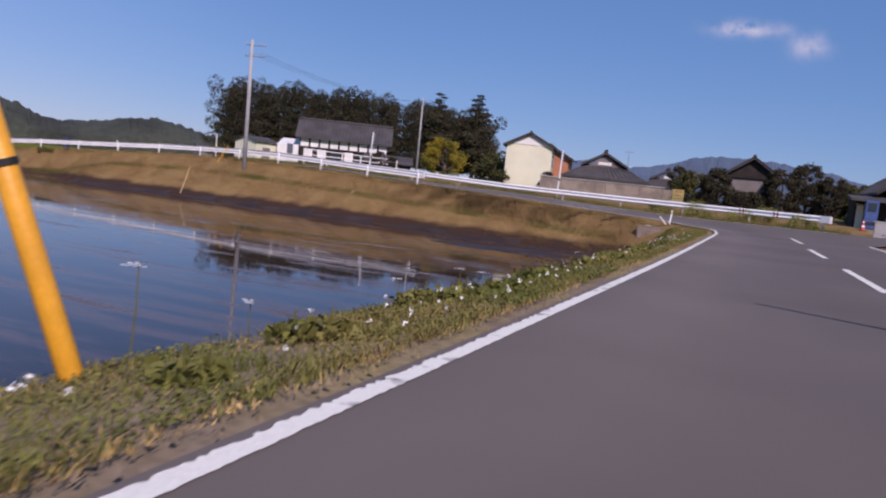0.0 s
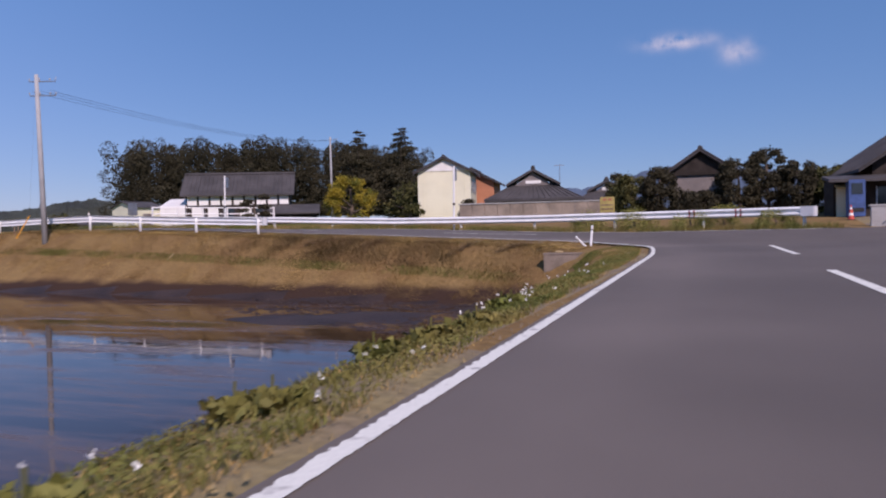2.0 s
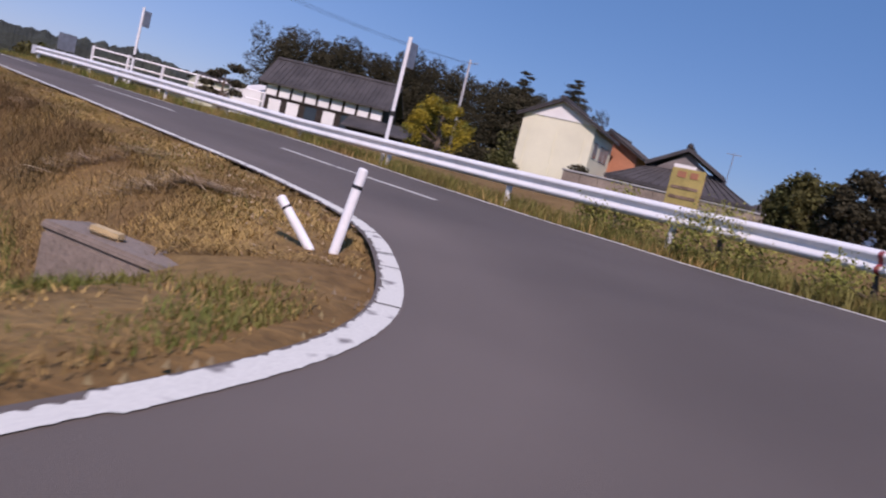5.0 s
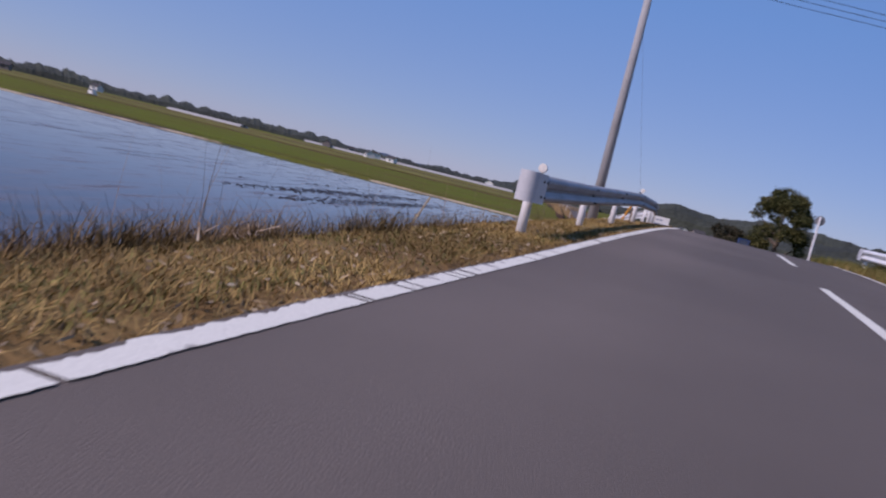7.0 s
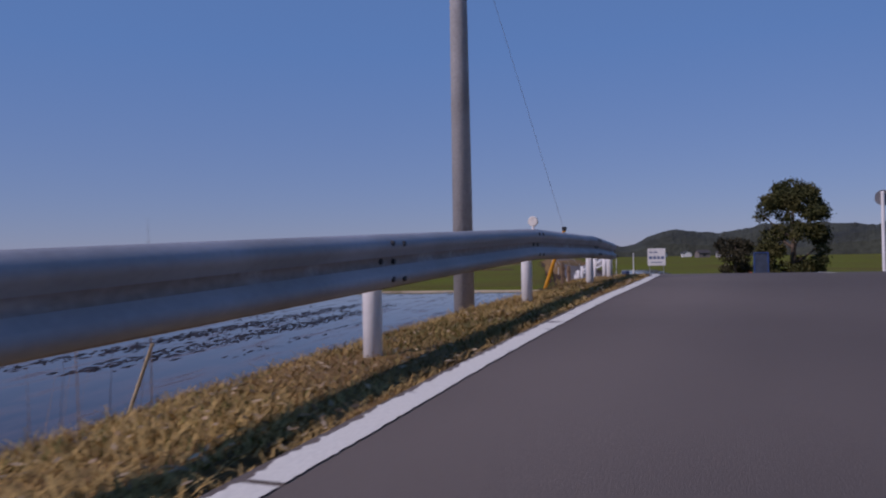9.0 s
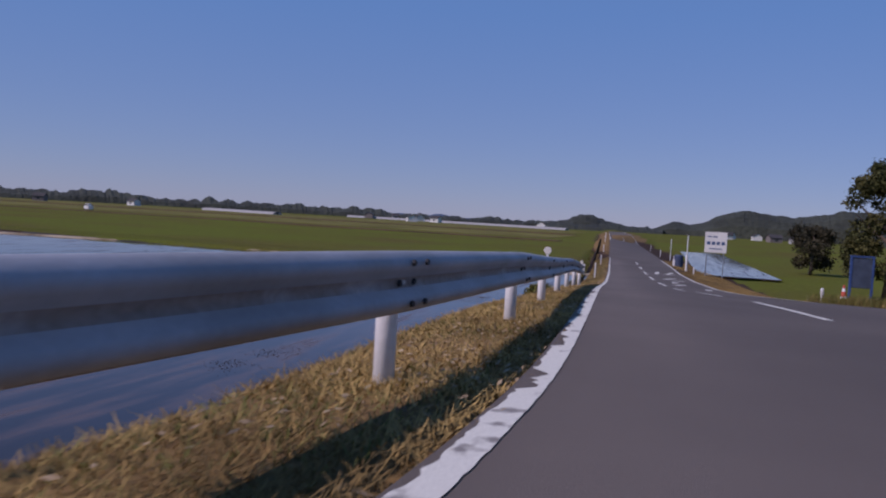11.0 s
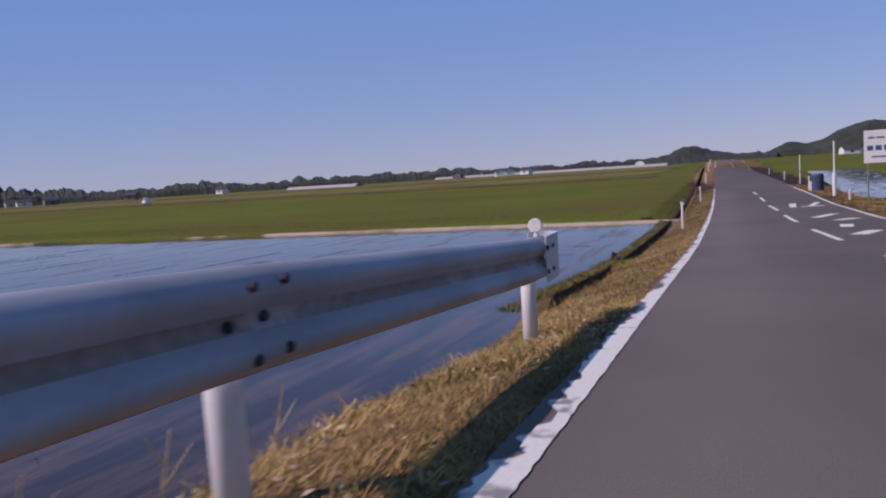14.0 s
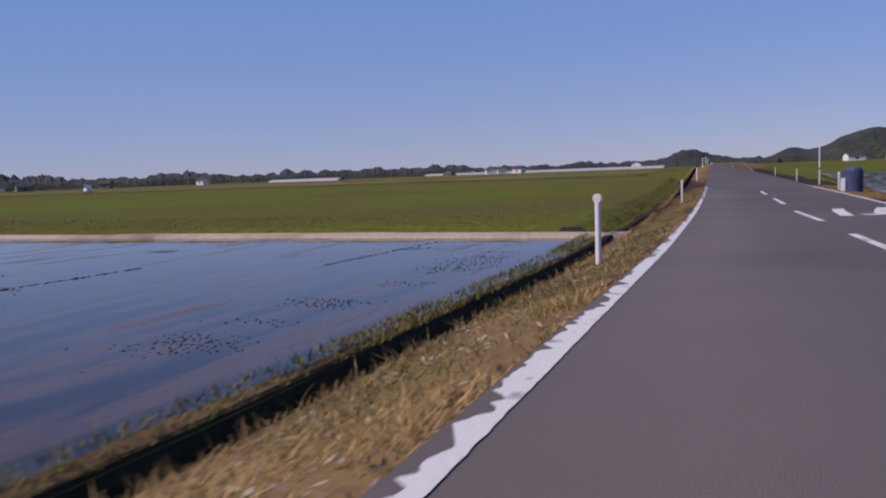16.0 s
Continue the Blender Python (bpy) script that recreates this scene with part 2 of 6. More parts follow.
def wet_foot(m, level, mud, soft=0.12):
    """Soil that is dark wet mud up to an uneven level above the water."""
    n, l = m.node_tree.nodes, m.node_tree.links
    b = n["Principled BSDF"]
    src = b.inputs["Base Color"].links[0].from_socket
    g = n.new("ShaderNodeNewGeometry")
    sep = n.new("ShaderNodeSeparateXYZ")
    l.new(g.outputs["Position"], sep.inputs[0])
    t = n.new("ShaderNodeTexNoise")
    t.inputs["Scale"].default_value = 0.5
    l.new(g.outputs["Position"], t.inputs["Vector"])
    mul = n.new("ShaderNodeMath")
    mul.operation = "MULTIPLY_ADD"
    l.new(t.outputs[0], mul.inputs[0])
    mul.inputs[1].default_value = -0.5
    l.new(sep.outputs[2], mul.inputs[2])
    mr = n.new("ShaderNodeMapRange")
    mr.inputs[1].default_value, mr.inputs[2].default_value = level - 0.25 - soft, level - 0.25 + soft
    l.new(mul.outputs[0], mr.inputs[0])
    mix = n.new("ShaderNodeMix")
    mix.data_type = "RGBA"
    l.new(mr.outputs[0], mix.inputs["Factor"])
    mix.inputs["A"].default_value = (*mud, 1)
    l.new(src, mix.inputs["B"])
    l.new(mix.outputs["Result"], b.inputs["Base Color"])


wet_foot(DRYSOIL, -1.34, (0.048, 0.027, 0.018))
wet_foot(SOIL, -1.4, (0.050, 0.031, 0.021))


# ------------------------------------------------------------ helpers
def mesh_from(name, verts, faces, mat, smooth=False):
    me = bpy.data.meshes.new(name)
    me.from_pydata([tuple(v) for v in verts], [], [tuple(int(i) for i in f) for f in faces])
    me.materials.append(mat)
    if smooth:
        me.polygons.foreach_set("use_smooth", [True] * len(me.polygons))
    me.update()
    return me


def quads(name, corners, mat):
    """corners: (n, k, 3), n loose faces of k corners each, quickly."""
    n, k = corners.shape[:2]
    me = bpy.data.meshes.new(name)
    me.vertices.add(n * k)
    me.vertices.foreach_set("co", corners.reshape(-1).astype(np.float32))
    me.loops.add(n * k)
    me.loops.foreach_set("vertex_index", np.arange(n * k, dtype=np.int32))
    me.polygons.add(n)
    me.polygons.foreach_set("loop_start", np.arange(0, n * k, k, dtype=np.int32))
    me.materials.append(mat)
    me.update(calc_edges=True)
    return me


def part(name, bm, mat, parent=None, label="", smooth=False):
    if isinstance(bm, bmesh.types.BMesh):
        me = bpy.data.meshes.new(name)
        bm.to_mesh(me)
        bm.free()
        me.materials.append(mat)
        if smooth:
            me.polygons.foreach_set("use_smooth", [True] * len(me.polygons))
    else:
        me = bm
    ob = new(name, me)
    if parent:
        ob.parent = parent
    if label:
        ob["label"] = label
    return ob


def thing(name, label, category, at=(0, 0, 0), turn=0.0, group="", kind=""):
    ob = new(name)
    ob.empty_display_size = 0.2
    ob.matrix_world = pose(*at, 0, 0, turn)
    return tagged(ob, label, category, group, kind)


def bm_box(size, centre=(0, 0, 0), bevel=0.0, turn=None, bm=None):
    bm = bm or bmesh.new()
    made = bmesh.ops.create_cube(bm, size=1.0)["verts"]
    bmesh.ops.scale(bm, vec=size, verts=made)
    if bevel:
        edges = list({e for v in made for e in v.link_edges})
        made = [g for g in bmesh.ops.bevel(bm, geom=edges, offset=bevel, segments=2, affect="EDGES")["verts"]]
        made = list({v for v in made})
    if turn is not None:
        bmesh.ops.rotate(bm, cent=(0, 0, 0), matrix=Euler([radians(a) for a in turn]).to_matrix(), verts=made)
    bmesh.ops.translate(bm, vec=centre, verts=made)
    return bm


def bm_tube(points, radii, seg=12, bm=None, cap=True):
    """A round tube through points."""
    bm = bm or bmesh.new()
    pts = [Vector(p) for p in points]
    if not hasattr(radii, "__len__"):
        radii = [radii] * len(pts)
    rings = []
    for i, p in enumerate(pts):
        d = (pts[min(i + 1, len(pts) - 1)] - pts[max(i - 1, 0)]).normalized()
        u = d.cross(Vector((0, 0, 1)))
        u = u.normalized() if u.length > 0.05 else Vector((1, 0, 0))
        v = d.cross(u).normalized()
        rings.append([bm.verts.new(p + (u * math.cos(a) + v * math.sin(a)) * radii[i]) for a in (2 * math.pi * k / seg for k in range(seg))])
    for a, b in zip(rings[:-1], rings[1:]):
        for k in range(seg):
            bm.faces.new((a[k], a[(k + 1) % seg], b[(k + 1) % seg], b[k]))
    if cap:
        bm.faces.new(rings[0][::-1])
        bm.faces.new(rings[-1])
    bmesh.ops.recalc_face_normals(bm, faces=bm.faces)
    return bm


def bm_extrude(profile, a, b, bm=None):
    """A closed flat outline given as 3D points at a, carried to b."""
    bm = bm or bmesh.new()
    d = Vector(b) - Vector(a)
    p = [bm.verts.new(Vector(q)) for q in profile]
    q = [bm.verts.new(Vector(v) + d) for v in profile]
    n = len(p)
    bm.faces.new(p[::-1])
    bm.faces.new(q)
    for i in range(n):
        bm.faces.new((p[i], p[(i + 1) % n], q[(i + 1) % n], q[i]))
    bmesh.ops.recalc_face_normals(bm, faces=bm.faces)
    return bm


# ------------------------------------------------------------ plan of the road
LEFT = [(-1.05, -60), (-1.2, -10), (-1.39, 0), (-1.44, 6), (-1.53, 13), (-1.67, 19), (-1.85, 26), (-1.98, 31), (-2.17, 33.2), (-2.34, 35.05),
        (-2.52, 36.2), (-2.76, 37.15), (-3.25, 38.1), (-4.1, 39.1), (-5.25, 40.2), (-6.7, 41.05), (-8.5, 41.69), (-10.5, 42.07), (-13.5, 42.52), (-17, 43.1), (-20.5, 43.65),
        (-25, 44.38), (-29, 45.0), (-33, 45.75), (-36.5, 46.35), (-38.7, 46.56), (-41, 46.58), (-46, 46.3), (-52.6, 45.88), (-65.4, 45.1), (-77, 44.47),
        (-97, 43.35), (-140, 40.6), (-190, 37.2), (-420, 21.5)]
RIGHT = [(4.1, -60), (4.2, -10), (4.2, 0), (4.15, 15), (4.05, 26), (4.0, 34), (3.9, 38), (5.5, 40.2), (9, 40.8), (40, 41.5), (40, 46.5), (9, 44.6),
         (4.4, 42.9), (2.1, 43.5), (-0.25, 44.7), (-4.0, 46.2), (-6.5, 46.95), (-11.5, 48.0), (-14.8, 48.55), (-18.1, 49.25), (-24, 49.8), (-29, 50.35), (-37, 51.2),
         (-42.5, 51.7), (-47, 54), (-52, 64), (-58, 64), (-57.5, 54.2), (-60, 51.9), (-66, 50.7), (-75, 50.3), (-90, 49.3), (-128, 47.6), (-205, 42.8), (-420, 28.5)]
PROFILE_X = [-420, -130, -100, -88, -77, -72, -67.2, -62.5, -58.4, -54.3, -50.5, -46.8, -43.2, -39.7, -36.3, -32, -28, -24, -20.85, -17.7, -14.3, -10.9, -7.5, -4, 3, 40]
PROFILE_Z = [-1.75, -1.7, -1.52, -1.28, -.92, -.65, -.35, -.05, .23, .48, .68, .85, .99, 1.08, 1.12, 1.05, .93, .8, .66, .52, .4, .28, .19, .16, .3, .3]
WATER_Z = -1.85


def dense(line, step=1.0):
    out = []
    for a, b in zip(line[:-1], line[1:]):
        k = max(1, int(math.dist(a, b) / step))
        out += [(a[0] + (b[0] - a[0]) * i / k, a[1] + (b[1] - a[1]) * i / k) for i in range(k)]
    return out + [line[-1]]


def rounded(line, passes=2):
    for _ in range(passes):
        out = [line[0]]
        for a, b in zip(line[:-1], line[1:]):
            out += [(0.75 * a[0] + 0.25 * b[0], 0.75 * a[1] + 0.25 * b[1]), (0.25 * a[0] + 0.75 * b[0], 0.25 * a[1] + 0.75 * b[1])]
        line = out + [line[-1]]
    return line


LINE_S, RIGHT_S = rounded(LEFT), rounded(RIGHT)


def beside(line, off):
    """The polyline moved to its left."""
    out = []
    for i, p in enumerate(line):
        a, b = line[max(i - 1, 0)], line[min(i + 1, len(line) - 1)]
        k = math.dist(a, b)
        out.append((p[0] - (b[1] - a[1]) / k * off, p[1] + (b[0] - a[0]) / k * off))
    return out


LEFT_S = beside(LINE_S, 0.1)


def smooth01(v):
    v = np.clip(v, 0, 1)
    return v * v * (3 - 2 * v)


def nearest(x, y, line):
    """Distance to a polyline (positive on its left), and the nearest place."""
    best = np.full(x.shape, 1e9)
    sx, sy, side = np.zeros_like(x), np.zeros_like(x), np.ones_like(x)
    for a, b in zip(line[:-1], line[1:]):
        dx, dy = b[0] - a[0], b[1] - a[1]
        u = np.clip(((x - a[0]) * dx + (y - a[1]) * dy) / (dx * dx + dy * dy + 1e-12), 0, 1)
        px, py = a[0] + u * dx, a[1] + u * dy
        d = np.hypot(x - px, y - py)
        near = d < best - 1e-9
        best = np.where(near, d, best)
        sx, sy = np.where(near, px, sx), np.where(near, py, sy)
        side = np.where(near, np.sign(dx * (y - a[1]) - dy * (x - a[0]) + 1e-12), side)
    return best * side, sx, sy


def road_z(x, y):
    """The road's surface: level approach, banked bend, hump on the causeway."""
    x, y = np.asarray(x, float), np.asarray(y, float)
    zb = np.interp(x, PROFILE_X, PROFILE_Z)
    w = smooth01((y - 37.6) / 5.0)
    bank = 0.03 * np.clip((y - 41.5), 0, 8) * smooth01((x + 26) / 12)
    return w * (zb + bank)


def ground_z(x, y):
    x, y = np.asarray(x, float), np.asarray(y, float)
    dl, lx, ly = nearest(x, y, LEFT_S)
    dr, rx, ry = nearest(x, y, RIGHT_S)
    zl, zr_ = road_z(lx, ly), road_z(rx, ry)
    # paddy side: shoulder, bank, bed of the field
    west = smooth01((-61 - x) / 5)
    d = np.maximum(dl - 0.15, 0)
    edge = 1.25 - 0.4 * smooth01((-46 - x) / 6)
    bank = zl - 0.03 - 0.09 * np.minimum(d, edge) - np.maximum(d - edge, 0) / (1.55 - 0.5 * smooth01((-46 - x) / 6))
    crest = 0.95 + 0.5 * smooth01((10 - ly) / 6)
    verge = zl - 0.03 - 0.17 * np.minimum(d, crest) - np.maximum(d - crest, 0) / 1.25
    approach = smooth01((37.5 - ly) / 4)
    bank = bank * (1 - approach) + verge * approach
    low = zl - 0.03 - 0.30 * np.minimum(d, 1.4) - smooth01((d - 1.13) / 0.2) * 0.9 - np.maximum(d - 2.2, 0) * 0.9
    bed = -1.98 + 0.13 * np.exp(-((x + 10) ** 2 / 60 + (y - 33.5) ** 2 / 50)) + 0.055 * np.sin(x * 0.31 + 1.3 * np.sin(y * 0.17)) * np.sin(y * 0.83 + 0.9 * np.sin(x * 0.23)) + 0.03 * np.sin(x * 1.1) * np.sin(y * 1.9) + 0.09 * smooth01((9 - dl) / 4) * smooth01((-26 - x) / 8) * smooth01((x + 70) / 4)
    paddy = np.maximum(bank * (1 - west) + low * west, bed)
    paddy -= 0.06 * np.exp(-((x + 4.9) ** 2 + (y - 39.1) ** 2) / 0.5) + 0.4 * np.exp(-((x + 5.6) ** 2 / 0.7 + (y - 37.25) ** 2 / 0.25))
    # fields beyond the ridge that closes the water
    ridge = smooth01((-95.9 + (y - 40) * -0.045 - x) / 1.5)
    paddy = np.where(dl > 2.5, paddy * (1 - ridge) + np.minimum(-1.62, paddy + 9) * ridge, paddy)
    south = smooth01((-30 - y) / 2)
    paddy = np.where(dl > 3, paddy * (1 - south) + -1.6 * south, paddy)
    # other side
    far_west = smooth01((-62 - x) / 10)
    e = np.maximum(-dr - 0.15, 0)
    north = zr_ - 0.05 - 0.05 * np.minimum(e, 2)
    rise = np.interp(y, [44, 56, 75, 120], [0.3, 0.7, 1.2, 2.0])
    north = north * (1 - smooth01((e - 2) / 9)) + rise * smooth01((e - 2) / 9)
    drop = zr_ - 0.1 - 0.1 * np.minimum(e, 3) - smooth01((e - 3) / 3) * 0.9
    north = north * (1 - far_west) + np.maximum(drop, -2.2) * far_west
    under = road_z(x, y) - 0.12
    return np.where(dl > 0, paddy, np.where(dr < 0, north, under))


def gz(x, y):
    return float(ground_z(np.array([float(x)]), np.array([float(y)]))[0])


def rz(x, y):
    return float(road_z(float(x), float(y)))


def axis(lo, hi, fine, ends):
    out, v, s = list(np.arange(lo, hi, fine)), lo, fine
    left, right = [], []
    while v > ends[0]:
        s *= 1.25
        v -= s
        left.append(v)
    v, s = hi, fine
    while v < ends[1]:
        right.append(v)
        s *= 1.25
        v += s
    return np.array(left[::-1] + out + right)


gx, gy = axis(-112, 12, 0.55, (-2600, 1500)), axis(-6, 60, 0.5, (-2400, 2600))
GX, GY = np.meshgrid(gx, gy)
GZ = ground_z(GX, GY)
GZ += 0.02 * np.sin(GX * 1.7 + np.sin(GY * 2.1)) * np.sin(GY * 1.3 + GX * 0.4) * (GZ > -2.1)
nx, ny = len(gx), len(gy)
idx = np.arange(nx * ny).reshape(ny, nx)
faces = np.stack([idx[:-1, :-1], idx[:-1, 1:], idx[1:, 1:], idx[1:, :-1]], -1).reshape(-1, 4)
ground_mesh = mesh_from("ground", np.stack([GX, GY, GZ], -1).reshape(-1, 3), faces, SOIL, True)
for m in (DRYSOIL, GREEN, MUD):
    ground_mesh.materials.append(m)
cx, cy = GX[:-1, :-1] + 0.25, GY[:-1, :-1] + 0.25
cz = (GZ[:-1, :-1] + GZ[1:, 1:]) / 2
dlc = nearest(cx, cy, LEFT_S)[0]
kindof = np.where((dlc > 0) & (cy < 35) & (cx > -12), 0, 1)
kindof = np.where((dlc > 4.4) & (cz < -1.7) & (cx > -95), 3, kindof)
kindof = np.where((cx < -95) & (dlc > 3), 2, kindof)
kindof = np.where((cx < -97) & (dlc > 2.0), 2, kindof)
kindof = np.where((dlc < 0) & (cx > 5), 0, kindof)
kindof = np.where((cy < -31) | (cx > 60) | (cy > 70), 2, kindof)
kindof = np.where((cx < -60) & (dlc < -11), 2, kindof)
ground_mesh.polygons.foreach_set("material_index", kindof.reshape(-1).astype(np.int32))
ground = tagged(new("ground", ground_mesh), "embankment and rice fields of earth and dry grass", "ground", kind="structure")

# the asphalt
outline = dense(LEFT_S, 1.5) + dense(RIGHT_S, 1.5)[::-1]
lo_n = len(outline)
grid = [(x, y) for x in np.arange(-112, 12, 1.5) for y in np.arange(-20, 60, 1.5)]
for off in (0.4, 0.9, 1.5, 2.2):
    grid += [p for p in dense(beside(LEFT_S, -off), 1.2) if p[0] > -125 and p[1] > -6]
res = geometry.delaunay_2d_cdt([Vector(p) for p in outline + grid], [], [list(range(lo_n))], 1, 1e-5)
vv = np.array([[p[0], p[1]] for p in res[0]])
vz = road_z(vv[:, 0], vv[:, 1])
road = tagged(new("road", mesh_from("road", np.column_stack([vv, vz]), res[2], ASPHALT, True)), "worn grey asphalt country road", "road", kind="structure")
inner = -nearest(vv[:, 0], vv[:, 1], LEFT_S)[0]
road.data.attributes.new("dust", "FLOAT", "POINT").data.foreach_set("value", np.exp(-((inner - 0.7) / 0.75) ** 2).astype(np.float32))

# flooded field
water = tagged(new("water", mesh_from("water", [(-97.5, -33, WATER_Z), (-2, -33, WATER_Z), (-2, 44, WATER_Z), (-97.5, 44, WATER_Z)], [(0, 1, 2, 3)], WATER)),
               "still muddy water of a flooded rice paddy", "water", kind="structure")


# ------------------------------------------------------------ painted lines
def strip(name, line, width, label, lift=0.006, wear=0.0, kind="structure", shift=0.0, chips=False):
    near = [p for p in line if p[0] > -30]
    pts = dense(near, 0.03) + dense(line[len(near):], 0.06) if chips else dense(line, 0.6 if wear else 1.0)
    cracks = random.Random(6)
    rows = []
    for i, p in enumerate(pts):
        a, b = pts[max(i - 1, 0)], pts[min(i + 1, len(pts) - 1)]
        dx, dy = b[0] - a[0], b[1] - a[1]
        k = math.hypot(dx, dy)
        nx_, ny_ = -dy / k, dx / k
        j = random.uniform(-wear, wear)
        chip = 0.0
        thin = 0.64 if chips and p[1] < 36 else 1.0
        if chips and p[1] > 38.5 and p[0] > -40:
            chip = 0.02 * max(0.0, 0.6 + noise.noise(Vector((p[0] * 5.0, p[1] * 5.0, 2.0))) + 0.5 * noise.noise(Vector((p[0] * 14.0, p[1] * 14.0, 1.0))))
        if chips and p[0] < -40:
            chip = 0.055 * max(0.0, 0.15 + noise.noise(Vector((p[0] * 1.1, p[1] * 1.1, 4.0))) + 0.8 * noise.noise(Vector((p[0] * 5.0, p[1] * 5.0, 1.0))) + 0.5 * noise.noise(Vector((p[0] * 17.0, p[1] * 17.0, 7.0)))) / 0.45
        rows.append([(p[0] + nx_ * (shift + s), p[1] + ny_ * (shift + s)) for s in (width * thin / 2 + j - min(chip, width * 0.75), width / 6 - max(0, chip - width * 0.3), -width / 6 - max(0, chip - width * 0.62), -width * thin / 2 + j * 0.3)])
    verts = [(x, y, rz(x, y) + lift) for r in rows for x, y in r]
    split = [chips and -26 < p[0] < -3 and p[1] > 38 and cracks.random() < 0.05 for p in pts]
    faces = [(4 * i + k, 4 * i + k + 1, 4 * i + k + 5, 4 * i + k + 4) for i in range(len(rows) - 1) for k in range(3) if not split[i]]
    return tagged(new(name, mesh_from(name, verts, faces, LINE)), label, "road marking", kind=kind)


strip("edge_line", LINE_S, 0.15, "worn white edge line painted on asphalt", wear=0.014, chips=True)
strip("edge_line", [p for p in RIGHT_S if p[0] < 3.0 and p[1] > 42 and p[0] > -43], 0.13, "white edge line along the outer verge", shift=0.14)
strip("edge_line", [p for p in RIGHT_S if p[0] < -60], 0.13, "white edge line along the outer verge", shift=0.14)
strip("edge_line", [p for p in RIGHT_S if p[1] < 37.9 and p[0] > 0], 0.13, "white edge line along the outer verge", shift=0.14)
DASHES = [((1.62, 2.3), (1.58, 7.2)), ((1.5, 11.8), (1.34, 16.6)), ((1.22, 20.5), (1.03, 25.4)), ((0.97, 30.6), (0.72, 36.3)),
          ((-8.0, 44.75), (-12.5, 45.4)), ((-17.3, 46.15), (-22.6, 47.0)), ((-28, 47.9), (-32.8, 48.6)), ((-38.4, 49.6), (-43.2, 49.7)),
          ((-48.1, 49.5), (-53.8, 49.15)), ((-57.7, 48.75), (-63, 48.4)), ((-67.3, 48.1), (-72.2, 47.8)), ((-77.2, 47.5), (-81.6, 47.1)),
          ((-86, 46.82), (-91, 46.48)), ((-95.2, 46.25), (-100.5, 45.85))]
for k in range(12):
    x = -105 - 9.8 * k
    DASHES.append(((x, 45.6 + (x + 105) * 0.066), (x - 5, 45.6 + (x - 5 + 105) * 0.066)))
for a, b in DASHES:
    tagged(strip("centre_dash", [a, b], 0.14, "white dash of the road's centre line", wear=0.004), group="centre dashes")
for a, b, w in (((-97.5, 46.9), (-101.5, 46.95), 0.3), ((-98.5, 47.7), (-101.8, 48.1), 0.28), ((-98.0, 47.3), (-98.4, 48.2), 0.5), ((-88.6, 47.45), (-90.8, 48.2), 0.35),
                ((-86.4, 48.0), (-87.6, 48.7), 0.4), ((-82.4, 48.0), (-83.8, 48.1), 0.35), ((-79.0, 48.0), (-80.6, 48.5), 0.4), ((-73.2, 49.4), (-75.6, 49.5), 0.3)):
    tagged(strip("lane_marking", [a, b], w, "worn white bar of a lane marking", wear=0.03), group="lane markings")


# ------------------------------------------------------------ guard rails
def along(line, s):
    """Place and heading at the length s of a polyline."""
    for a, b in zip(line[:-1], line[1:]):
        k = math.dist(a, b)
        if s <= k or b is line[-1]:
            return (a[0] + (b[0] - a[0]) * s / k, a[1] + (b[1] - a[1]) * s / k), ((b[0] - a[0]) / k, (b[1] - a[1]) / k)
        s -= k


BEAM = [(0.0, 0.0), (0.022, 0.012), (0.07, 0.045), (0.082, 0.075), (0.07, 0.105), (0.024, 0.145), (0.012, 0.175), (0.024, 0.205), (0.07, 0.245), (0.082, 0.275), (0.07, 0.305), (0.022, 0.338), (0.0, 0.35)]


def sweep(stations, profile, thick=0.012, caps=True):
    """stations: (x, y, z, nx, ny); the profile's first number goes along n, the second up; a closed sheet with thickness."""
    bm = bmesh.new()
    rows = []
    for x, y, z, nx_, ny_ in stations:
        front = [bm.verts.new((x + nx_ * d, y + ny_ * d, z + h)) for d, h in profile]
        back = [bm.verts.new((x + nx_ * (d - thick), y + ny_ * (d - thick), z + h)) for d, h in profile]
        rows.append(front + back[::-1])
    n = len(rows[0])
    for a, b in zip(rows[:-1], rows[1:]):
        for k in range(n):
            bm.faces.new((a[k], a[(k + 1) % n], b[(k + 1) % n], b[k]))
    if caps:
        bm.faces.new(rows[0])
        bm.faces.new(rows[-1][::-1])
    bmesh.ops.recalc_face_normals(bm, faces=bm.faces)
    return bm


def bm_bolt(place, normal, r=0.022, h=0.016):
    return bm_tube([place, Vector(place) + Vector(normal) * h], [r, r * 0.8], 6)


